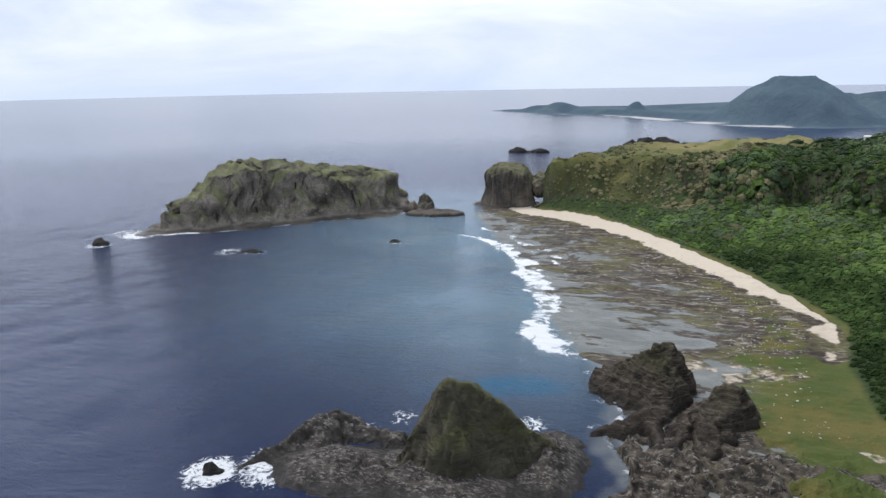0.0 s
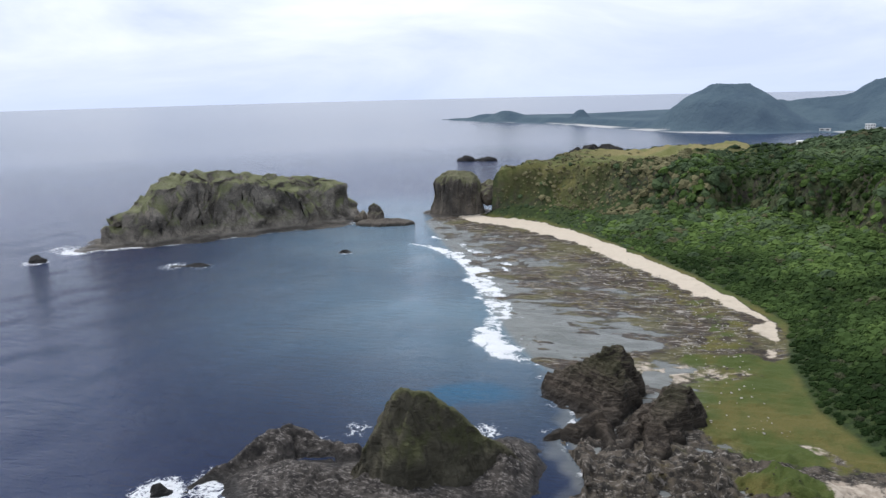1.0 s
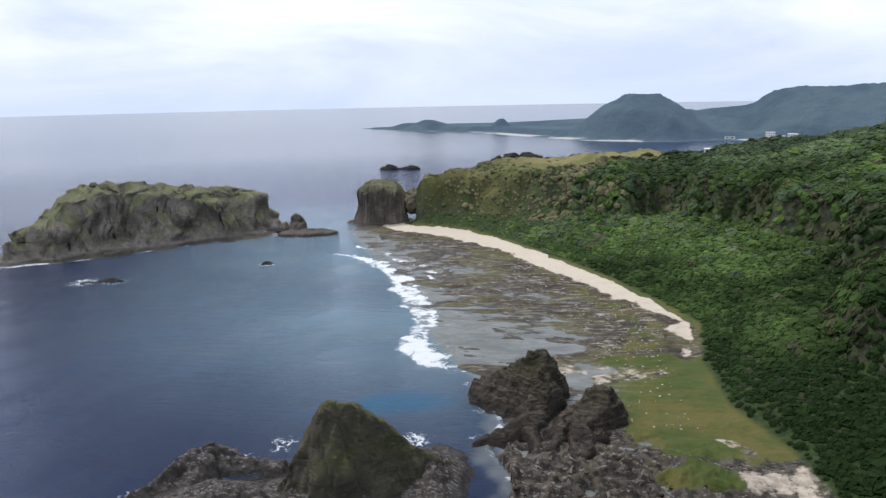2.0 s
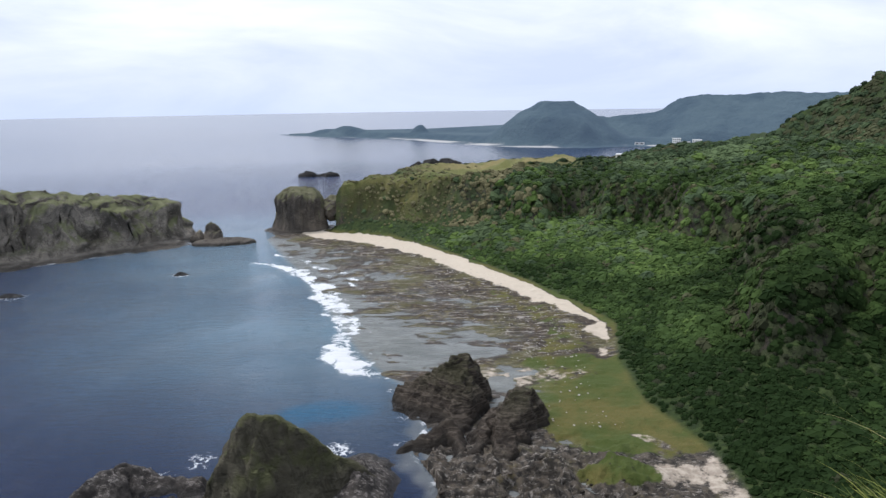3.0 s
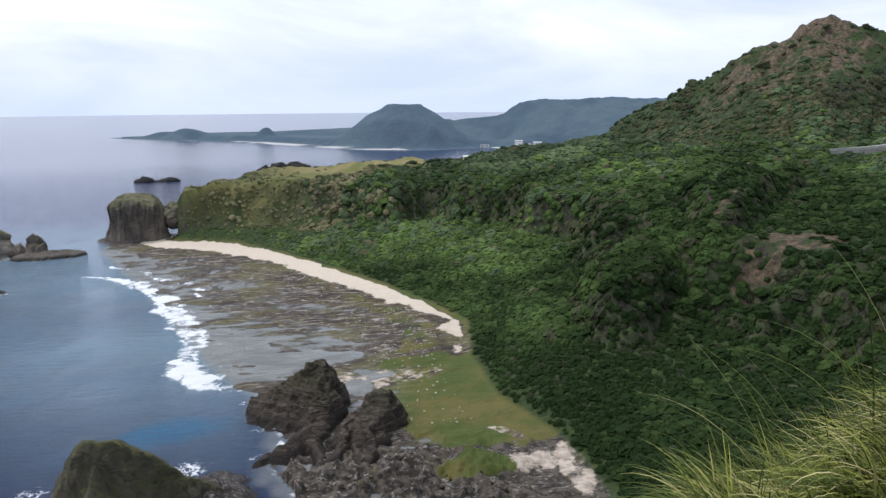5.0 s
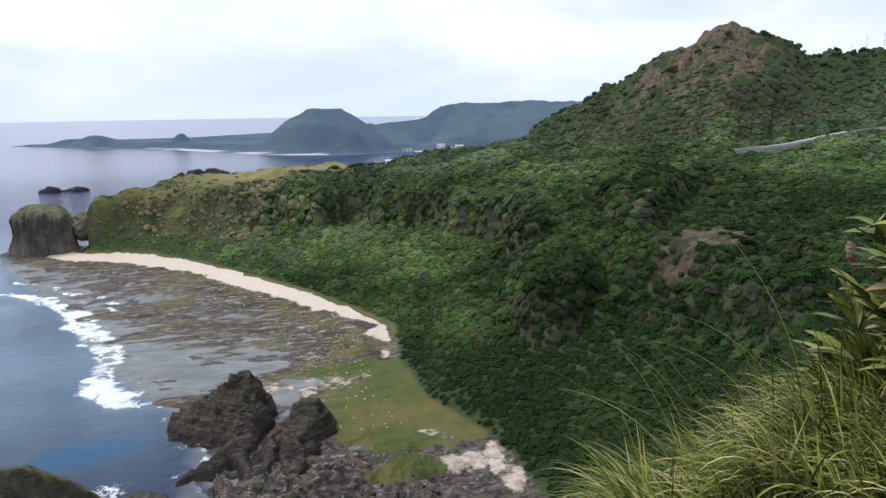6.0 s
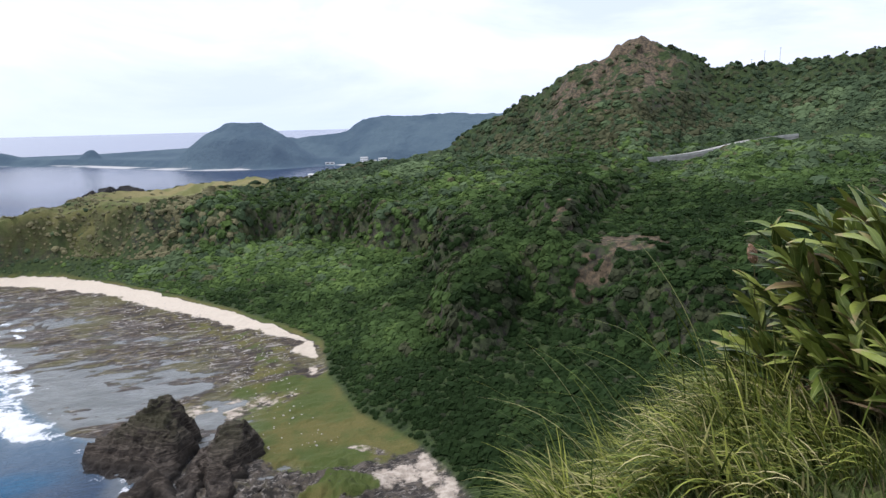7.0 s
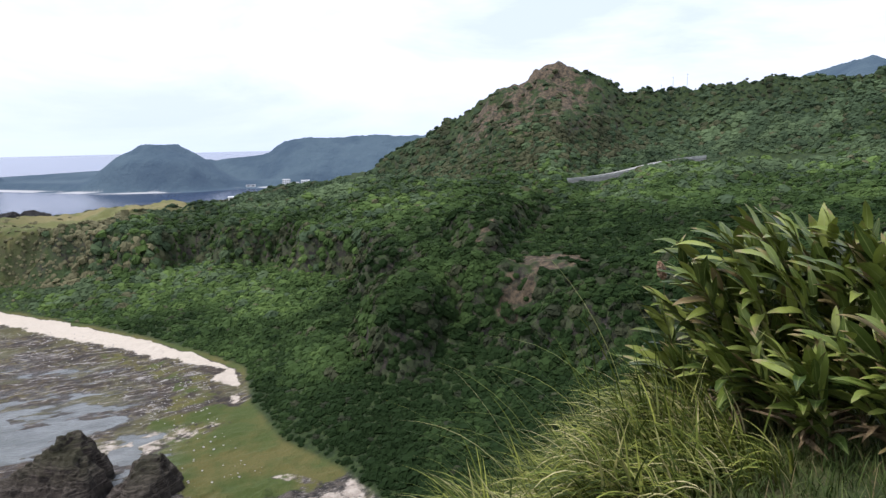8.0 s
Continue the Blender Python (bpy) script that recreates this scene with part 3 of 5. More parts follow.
def rock_mesh(name, x0, x1, y0, y1, res, height, material, rough=1.0, size=6.0, seed=0, turn=0.0):
    """A crag over a patch of plan: height(x, y) gives its top; faces are broken up sideways as well as upwards."""
    nx, ny = max(8, int((x1 - x0) / res)), max(8, int((y1 - y0) / res))
    ux, uy = np.meshgrid(np.linspace(x0, x1, nx), np.linspace(y0, y1, ny), indexing='ij')
    ux, uy = ux.ravel(), uy.ravel()
    wx = ux + size * 0.35 * fbm(ux / size, uy / size, seed=seed + 1)
    wy = uy + size * 0.35 * fbm(ux / size, uy / size, seed=seed + 7)
    z = height(wx, wy)
    cragged = z + rough * 0.5 * ridged(ux / size, uy / size, seed=seed + 3) * smooth(0.0, 4.0, z)
    k = rough * smooth(0.5, 6, z)
    px = ux + k * fbm(ux / size, uy / size, cragged / size * 1.4, octaves=4, seed=seed + 11)
    py = uy + k * fbm(ux / size, uy / size, cragged / size * 1.4, octaves=4, seed=seed + 23)
    pz = cragged + 0.3 * k * fbm(ux / size * 2, uy / size * 2, cragged / size, octaves=3, seed=seed + 31)
    v, f, _ = compact(np.stack([px, py, pz], 1), grid_faces(nx, ny, pz > -0.6))
    return mesh_arrays(name, v, f, material)


def edge_in(x, y, poly):
    d, _ = line_dist(x, y, poly + poly[:1])
    return np.where(inside(x, y, poly), d, -d)


def settle(ob, x, y, z=0.0):
    """Puts the object's origin at its foot."""
    ob.data.transform(Matrix.Translation((-x, -y, -z)))
    ob.location = (x, y, z)
    return ob


# the island: a long back, high at its seaward end, with cliffs all round
SPINE = [(-256, 264, 2), (-249, 270, 5), (-244, 275, 12.5), (-239, 281, 17.5), (-234, 287, 23), (-228, 295, 29.5), (-221, 304, 33), (-214, 312, 31), (-206, 320, 28), (-190, 336, 25), (-178, 345, 23.5), (-166, 352, 23.5), (-158, 356, 22), (-154, 355, 17)]


def isle_top(x, y):
    e = edge_in(x, y, ISLE)
    top = line_dist(x, y, SPINE)[1]
    shelf = 1.3 * smooth(-6, -2.5, e) * (0.6 + 0.6 * fbm(x / 8, y / 8, seed=61))
    rise = smooth(-1.5, 7.5, e + 4.5 * fbm(x / 16, y / 16, seed=63)) * 0.78 + 0.22 * smooth(3, 22, e)
    return np.where(e > -9, shelf + top * rise, -2)


def set_part(name, parent, me, label=""):
    me.transform(Matrix.Translation(-parent.location))
    return part(name, me, parent, label)


rock_island = tagged(new("rock_island"), "long grassy-topped rock island with grey cliffs in the sea", "rock island")
rock_island.location = (-196, 325, 0)
set_part("cliff", rock_island, rock_mesh("cliff", -270, -135, 252, 385, 0.6, isle_top, M_ISLE, 3.0, 9.0, 5))


def lump(cx, cy, rx, ry, h, turn=0.0, sharp=1.0, flat=0.0):
    a = radians(turn)

    def top(x, y):
        u, v = (x - cx) * math.cos(a) + (y - cy) * math.sin(a), -(x - cx) * math.sin(a) + (y - cy) * math.cos(a)
        q = np.sqrt((u / rx) ** 2 + (v / ry) ** 2)
        return h * (np.clip(1 - q, -0.6, 1) ** 1 if sharp == 1 else np.sign(1 - q) * np.abs(np.clip(1 - q, -0.6, 1)) ** sharp) - 0.15
    return top


def sea_rock(name, label, lumps, material, res, rough, size, seed):
    xs = [(l[0] - max(l[2], l[3]) * 1.5, l[0] + max(l[2], l[3]) * 1.5, l[1] - max(l[2], l[3]) * 1.5, l[1] + max(l[2], l[3]) * 1.5) for l in lumps]
    x0, x1, y0, y1 = min(q[0] for q in xs), max(q[1] for q in xs), min(q[2] for q in xs), max(q[3] for q in xs)
    tops = [lump(*l) for l in lumps]

    def height(x, y):
        return np.maximum.reduce([t(x, y) for t in tops])
    ob = settle(new(name, rock_mesh(name, x0, x1, y0, y1, res, height, material, rough, size, seed)), lumps[0][0], lumps[0][1])
    return tagged(ob, label, "rock")


sea_rock("sea_rock", "knobbed dark rock on a low shelf by the island", [(-138, 350, 5, 5, 11, 0, 0.45), (-132, 346, 16, 7, 3.2, 12, 0.35), (-147, 352, 4, 4, 6, 0, 0.5)], M_ARCH, 0.4, 0.8, 4, 71)
sea_rock("sea_rock", "low wave-washed rock awash in the bay", [(-126, 279, 3.0, 2.0, 1.7, 20, 0.6)], M_BLACK, 0.25, 0.4, 2, 81)
sea_rock("sea_rock", "flat dark rocks barely above the swell", [(-178, 245, 6, 2.0, 1.7, 20, 0.6), (-185, 243, 5, 1.4, 0.8, 10, 0.6)], M_BLACK, 0.3, 0.4, 2, 91)
sea_rock("sea_rock", "dark rock off the island with white water", [(-254, 238, 4.2, 3, 3.4, 10, 0.5)], M_BLACK, 0.3, 0.5, 2.5, 101)
sea_rock("sea_rock", "pair of black rocks far out at sea", [(-168, 672, 9, 6, 5.6, 0, 0.5), (-146, 674, 10, 5, 4.4, 0, 0.5), (-157, 673, 5, 4, 2.2, 0, 0.5)], M_BLACK, 0.8, 1.0, 5, 111)
sea_rock("rock_outcrop", "black rock outcrop on the edge of the plateau", [(-35, 500, 10, 6, 30.5, 0, 0.14), (-24, 502, 12, 7, 30.5, 10, 0.14), (-44, 498, 8, 6, 28.5, 0, 0.16)], M_BLACK, 0.7, 1.2, 5, 115)
sea_rock("sea_rock", "small dark rock ringed by white foam", [(-82, 95, 2.1, 1.7, 2.2, 0, 0.6)], M_BLACK, 0.15, 0.4, 1.5, 121)

# boulders on the island's back and on its flank
for bname, bx0, by0, br, bh, blabel in (("summit_rock", -222, 303, 2.0, 1.3, "bare rock on the island's summit"), ("boulder", -242, 276, 2.3, 2.3, "dark boulder on the island's flank"), ("boulder", -181, 340, 2.2, 1.6, "dark boulder on the island's flank")):
    z0 = float(isle_top(np.array([float(bx0)]), np.array([float(by0)]))[0])
    bm = bmesh.new()
    bmesh.ops.create_icosphere(bm, subdivisions=3, radius=1.0)
    for v in bm.verts:
        v.co = Vector((v.co.x * br, v.co.y * br, v.co.z * bh)) * (1 + 0.3 * noise.fractal(v.co * 1.7 + Vector((bx0, 0, 0)), 0.9, 2.0, 4))
    me = bpy.data.meshes.new(bname)
    bm.to_mesh(me)
    bm.free()
    me.materials.append(M_ARCH)
    part(bname, me, rock_island, blabel).location = (bx0 + 196, by0 - 325, z0 + 0.4 * bh)

# arch rock beyond the bay, and the bridge that joins it to the headland
ARCH = [(-117, 385), (-111, 375), (-98, 370), (-88, 372), (-86, 380), (-89, 395), (-102, 400), (-112, 395)]


def arch_top(x, y):
    e = edge_in(x, y, ARCH)
    top = carried(x, y, [(-114, 385, 20.5), (-104, 385, 22.5), (-94, 384, 22), (-87, 382, 20)], 3)
    return np.where(e > -6, 0.8 * smooth(-4, -1.5, e) + top * (0.88 * smooth(-0.8, 1.6, e + 0.8 * fbm(x / 6, y / 6, seed=64)) + 0.12 * smooth(0.5, 5, e)), -2)


arch_rock = tagged(new("arch_rock"), "dark sea-cliff rock with a wave-cut arch beside the headland", "rock")
arch_rock.location = (-102, 385, 0)
am = rock_mesh("block", -130, -80, 358, 408, 0.5, arch_top, M_ARCH, 1.3, 6, 131)
am.transform(Matrix.Translation((102, -385, 0)))
part("block", am, arch_rock)
bm = bmesh.new()
bmesh.ops.create_icosphere(bm, subdivisions=4, radius=1.0)
for v in bm.verts:
    n = noise.fractal(v.co * 2.2, 0.8, 2.0, 4)
    v.co = Vector((v.co.x * 7.5, v.co.y * 8.0, v.co.z * 7.0)) * (1 + 0.20 * n)
me = bpy.data.meshes.new("bridge")
bm.to_mesh(me)
bm.free()
me.materials.append(M_ARCH)
part("bridge", me, arch_rock, "rock bridge over the arch").location = (20.0, -1.0, 12.4)

# the pyramid rock near the foot of the cliff, on its long pale-topped shelf
CONE = (-38.3, 110)


def cone_top(x, y):
    d, z = line_dist(x, y, [(-43.8, 108.6, 11.4), (-41.8, 109.3, 15.2), (-39.8, 110, 18.2), (-37.4, 110.8, 17.2), (-34.5, 111.8, 14.9), (-31, 113.2, 12.3), (-25.5, 115.2, 7.4), (-20, 117.2, 3.6)])
    near = (x - CONE[0]) * 0.31 > (y - CONE[1]) * 0.95
    return z - np.where(near, 2.3, 1.7) * np.maximum(d - 0.8, 0) - 0.3


def shelf_top(x, y):
    shelf = 4.2 * np.clip(1 - np.sqrt(((x + 58) / 17) ** 2 + ((y - 103) / 10) ** 2), -0.4, 1)
    rib_d, rib_z = line_dist(x, y, [(-77, 97, 0.6), (-73, 105, 3.0), (-68, 112, 5.4), (-65, 116, 5.6), (-61, 116, 2.5), (-52, 115, 3.0)])
    right = 4.6 * np.clip(1.1 - np.sqrt(((x + 23) / 7) ** 2 + ((y - 117) / 13) ** 2), -0.4, 1)
    skirt = 3.4 * np.clip(1.05 - np.sqrt(((x + 40) / 19) ** 2 + ((y - 106) / 12) ** 2), -0.4, 1)
    return np.maximum.reduce([shelf, rib_z - 0.9 * rib_d, right, skirt]) + 0.9 * ridged(x / 3.5, y / 2.2, seed=3) * smooth(0, 2.5, shelf + right + skirt) * 0.6 - 0.3


def make_shelf():
    k = Nodes("pale_streaked_rock")
    c = k.mix(k.step(k.noise(0.5, 6, 0.65), 0.4, 0.6), (0.034, 0.030, 0.027), (0.082, 0.072, 0.063))
    top = k.math('MULTIPLY', k.step(k.normal_z(), 0.5, 0.85), k.step(k.noise(1.3, 7, 0.75, (0.7, 1.5, 1), 0.15), 0.50, 0.62))
    c = k.mix(k.math('MULTIPLY', top, 0.65), c, (0.36, 0.325, 0.295))
    c = k.mix(k.step(k.height(), 0.5, 1.6, 0.8, 0.0), c, (0.022, 0.020, 0.018))
    return k.done(c, k.step(k.height(), 0.4, 1.4, 0.3, 0.85), k.noise(1.2, 7, 0.7), 0.9, 0.3)


M_SHELF = make_shelf()
pyramid_rock = tagged(new("pyramid_rock"), "steep mossy pyramid rock on a low pale-streaked shelf in surf", "rock")
pyramid_rock.location = (*CONE, 0)
for pname, pm, plabel in (("pyramid", rock_mesh("pyramid", -56, -8, 94, 130, 0.28, cone_top, M_CONE, 0.38, 3.0, 141), "mossy rock pyramid"),
                          ("shelf", rock_mesh("shelf", -86, -10, 84, 136, 0.28, shelf_top, M_SHELF, 0.6, 3.0, 145), "grey rock shelf with pale streaks")):
    pm.transform(Matrix.Translation((-CONE[0], -CONE[1], 0)))
    part(pname, pm, pyramid_rock, plabel)


def spire_top(x, y):
    # a tilted slab of thin beds, steep at its back and at its seaward end
    crest = np.interp(x, [-23, -21, -18, -13, -8.5, -6, -3, -1, 1, 3], [-1, 2.2, 4.6, 6.8, 9.4, 11.2, 10.8, 8.6, 4.5, -1])
    back = 157.8 + 0.12 * x
    slab = crest - np.where(y < back, 0.56 * (back - y), 1.5 * (y - back))
    bed = slab + 0.10 * x + 0.05 * y
    slab = slab + 0.27 * np.sin(2 * math.pi * bed / 1.15) * smooth(0.5, 2, slab)
    # a second spire that runs out in two ribs towards the cliff
    d, z = line_dist(x, y, [(9.8, 147, 6.2), (8.8, 144.5, 7.6), (7.2, 141, 6.6), (5.8, 136, 4.6), (4.2, 130, 2.6), (3, 123, 0.9)])
    spire = z - 1.55 * np.maximum(d - 1.7, 0)
    d, z = line_dist(x, y, [(3.2, 145, 3.0), (2.2, 140, 3.4), (0, 134, 2.5), (-2, 128, 1.2)])
    rib = z - 1.1 * np.maximum(d - 0.6, 0)
    d, z = line_dist(x, y, [(-15.5, 131, 1.0), (-11, 134, 2.6), (-7.3, 137.5, 3.7), (-5, 132.5, 2.1), (-3.4, 126, 1.0)])
    low = z - 0.75 * np.maximum(d - 0.5, 0)
    body = np.maximum.reduce([slab, spire, rib, low])
    return body + 0.45 * ridged(x / 2.6, y / 1.6, seed=9) * smooth(0.3, 2, body) - 0.2


spire_rock = settle(new("layered_rock", rock_mesh("layered_rock", -28, 20, 116, 172, 0.26, spire_top, M_DARK, 0.55, 3.2, 151)), -4, 150)
tagged(spire_rock, "dark jagged layered rock on the edge of the reef", "rock")

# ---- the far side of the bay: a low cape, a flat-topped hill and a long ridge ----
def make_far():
    k = Nodes("hazed_distant_hills")
    # aerial haze is put in as bluish base colours and a faint blue glow
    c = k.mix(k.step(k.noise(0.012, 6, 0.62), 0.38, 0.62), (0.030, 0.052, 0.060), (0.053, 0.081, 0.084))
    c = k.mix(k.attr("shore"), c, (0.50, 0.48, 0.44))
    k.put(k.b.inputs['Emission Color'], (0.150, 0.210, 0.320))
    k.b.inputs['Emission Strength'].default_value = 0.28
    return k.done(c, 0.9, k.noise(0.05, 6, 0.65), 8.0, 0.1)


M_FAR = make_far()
FAR_COAST = [(-450, 1580), (-300, 1440), (-150, 1335), (30, 1100), (60, 1075), (150, 1040), (215, 1062), (320, 1045), (480, 960), (760, 660), (1300, 420), (1700, 1000), (1300, 2200), (500, 2300), (100, 1900), (-150, 1640)]


def far_height(x, y):
    e = edge_in(x, y, FAR_COAST)
    h = 9 * smooth(26, 50, e) + 3 * smooth(2, 14, e) * smooth(-250, -330, x) + 6 * smooth(120, 200, e) * smooth(-420, -100, x)
    mesa_d = np.hypot(x - 123, 0.85 * (y - 1180)) + 5 * vnoise(x / 22, y / 22, seed=14)
    mesa = np.interp(mesa_d, [0, 12, 31, 36, 46, 73, 88, 112, 150], [62.5, 63.5, 64.5, 60, 52, 38, 26, 10, 0])
    d_r, z_r = line_dist(x, y, [(150, 1210, 42), (211, 1232, 38), (250, 1224, 41), (301, 1213, 47.5), (327, 1206, 68), (360, 1197, 74), (409, 1181, 71.5), (440, 1170, 75.5), (486, 1152, 75), (515, 1139, 72.5), (556, 1120, 74), (640, 1070, 78), (760, 1000, 84), (1000, 880, 95)])
    ridge = z_r - 0.46 * d_r
    d_e, z_e = line_dist(x, y, [(1040, 600, 150), (1150, 700, 186), (1280, 900, 180)])
    ridge = np.maximum(ridge, z_e - 0.45 * d_e)
    hump = 15 * smooth(45, 5, np.hypot((x + 285) / 1.4, y - 1490)) + 20 * smooth(22, 4, np.hypot(x + 120, y - 1390))
    h = np.maximum.reduce([h + hump * 0.7, mesa, ridge])
    h = h + 1.3 * fbm(x / 50, y / 50, seed=4) * smooth(5, 25, h) + 1.5 * ridged(x / 22, y / 22, seed=6) * smooth(8, 30, h)
    return np.where(e > -20, h * np.maximum(smooth(24, 44, e), smooth(2, 14, e) * smooth(-250, -330, x)) + 0.8 * smooth(-12, -2, e) - 0.4, -2), e


fa, fr = np.meshgrid(np.radians(np.linspace(-20, 64, 330)), np.concatenate([np.linspace(930, 1620, 200), np.linspace(1630, 2150, 30)]), indexing='ij')
fx_, fy_ = (np.sin(fa) * fr).ravel(), (np.cos(fa) * fr).ravel()
fz_, fe_ = far_height(fx_, fy_)
shore = 0.85 * smooth(25, 17, np.abs(fe_ - 2)) * smooth(-0.40, -0.15, fbm(fx_ / 70, fy_ / 70, seed=15)) * smooth(-300, -220, fx_)
fv, ff, fat = compact(np.stack([fx_, fy_, fz_], 1), grid_faces(330, 230, fz_ > -0.5), {"shore": shore})
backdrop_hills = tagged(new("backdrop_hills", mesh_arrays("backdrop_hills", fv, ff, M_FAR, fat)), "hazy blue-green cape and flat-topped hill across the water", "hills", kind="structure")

# ---- woods: wind-clipped crowns, far too many to count ----
rng = np.random.default_rng(7)
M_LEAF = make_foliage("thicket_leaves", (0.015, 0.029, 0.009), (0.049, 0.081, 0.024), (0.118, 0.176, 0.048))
# the same leaves with distance haze mixed into their colours
M_LEAF_HAZED = make_foliage("haze_tinted_leaves", (0.027, 0.042, 0.022), (0.056, 0.083, 0.042), (0.106, 0.147, 0.068))
M_SCRUB = make_foliage("slope_scrub", (0.030, 0.036, 0.020), (0.072, 0.078, 0.040), (0.125, 0.120, 0.062))
M_HEATH = make_foliage("dry_scrub", (0.080, 0.080, 0.042), (0.145, 0.135, 0.072), (0.215, 0.195, 0.105))


def crown_template(cards, seed, flat=0.62):
    """A crown of unit radius: a dark lumpy core under many tilted sprays of leaves."""
    r = np.random.default_rng(seed)
    vs, fs = [], []
    rings, seg = 2, 6
    for i in range(rings):
        a = (i + 0.4) / rings * math.pi / 2
        for j in range(seg):
            t = 2 * math.pi * (j + 0.5 * (i % 2)) / seg
            q = 0.90 * (1 + 0.16 * r.uniform(-1, 1))
            vs.append((math.cos(a) * math.cos(t) * q, math.cos(a) * math.sin(t) * q, math.sin(a) * q * flat))
    vs.append((0, 0, 0.82 * flat))
    low = len(vs)
    for j in range(seg):
        t = 2 * math.pi * j / seg
        vs.append((0.55 * math.cos(t), 0.55 * math.sin(t), -0.45))
    for i in range(rings - 1):
        for j in range(seg):
            fs.append((i * seg + j, i * seg + (j + 1) % seg, (i + 1) * seg + (j + 1) % seg, (i + 1) * seg + j))
    for j in range(seg):
        fs.append(((rings - 1) * seg + j, (rings - 1) * seg + (j + 1) % seg, low - 1, low - 1))
        fs.append((low + j, low + (j + 1) % seg, (j + 1) % seg, j))
    for c in range(cards):
        t, a = r.uniform(0, 2 * math.pi), math.asin(r.uniform(-0.12, 1.0))
        n = np.array([math.cos(a) * math.cos(t), math.cos(a) * math.sin(t), math.sin(a)])
        p = n * r.uniform(0.80, 1.06) * np.array([1, 1, flat])
        n = n * 0.55 + np.array([0, 0, 0.45]) + r.normal(0, 0.24, 3)
        n /= np.linalg.norm(n)
        u = np.cross(n, r.normal(0, 1, 3))
        u /= np.linalg.norm(u) + 1e-9
        w = np.cross(n, u)
        s = r.uniform(0.10, 0.19) * (0.95 if cards > 40 else 1.05 if cards > 20 else 1.35)
        k = len(vs)
        for du, dw in ((-1, 0.0), (0.1, -0.62), (1, 0.1), (-0.1, 0.62)):
            vs.append(tuple(p + u * du * s + w * dw * s - np.array([0, 0, 0.10 * s]) * abs(du)))
        fs.append((k, k + 1, k + 2, k + 3))
    return np.array(vs), fs


def woodland(name, label, px, py, pz, size, tone, templates, material, tall, gx_, gy_):
    pick = rng.integers(0, len(templates), len(px))
    turn = rng.uniform(0, 2 * math.pi, len(px))
    vs, fs, ts, base = [], [], [], 0
    for k, (tv, tf) in enumerate(templates):
        m = pick == k
        n = int(m.sum())
        if not n:
            continue
        c, s = np.cos(turn[m])[:, None], np.sin(turn[m])[:, None]
        sz = size[m][:, None]
        lx, ly, lz = (tv[:, 0] * c - tv[:, 1] * s) * sz, (tv[:, 0] * s + tv[:, 1] * c) * sz, tv[:, 2] * sz * tall[m][:, None]
        # crowns lean out of the slope they grow on
        n = np.stack([-0.8 * gx_[m], -0.8 * gy_[m], np.ones(n)], 1)
        n /= np.linalg.norm(n, axis=1)[:, None]
        e1 = np.stack([n[:, 2], 0 * n[:, 0], -n[:, 0]], 1)
        e1 /= np.linalg.norm(e1, axis=1)[:, None]
        e2 = np.cross(n, e1)
        v = np.stack([lx * e1[:, q:q + 1] + ly * e2[:, q:q + 1] + lz * n[:, q:q + 1] + p[m][:, None] for q, p in enumerate((px, py, pz))], -1)
        n = len(v)
        vs.append(v.reshape(-1, 3))
        ts.append(np.repeat(tone[m], len(tv)))
        quads = np.array([f for f in tf if f[2] != f[3]])
        tris = np.array([f[:3] for f in tf if f[2] == f[3]])
        off = (base + np.arange(n) * len(tv))[:, None, None]
        fs.append((quads[None] + off).reshape(-1, 4))
        fs.append((tris[None] + off).reshape(-1, 3))
        base += n * len(tv)
    ob = new(name, mesh_arrays(name, np.concatenate(vs), fs, material, {"tone": np.concatenate(ts)}, soft=False))
    return tagged(ob, label, "woods", kind="stuff")


def scatter(r0, r1, a0, a1, gap):
    """Jittered places over a ring sector, about gap apart."""
    xs, ys = [], []
    r = r0
    while r < r1:
        n = max(1, int(radians(a1 - a0) * r / gap))
        a = np.radians(a0 + (np.arange(n) + rng.uniform(0, 1, n)) / n * (a1 - a0))
        q = r + gap * rng.uniform(0, 0.95, n)
        xs.append(np.sin(a) * q), ys.append(np.cos(a) * q)
        r += gap * 0.92
    return np.concatenate(xs), np.concatenate(ys)


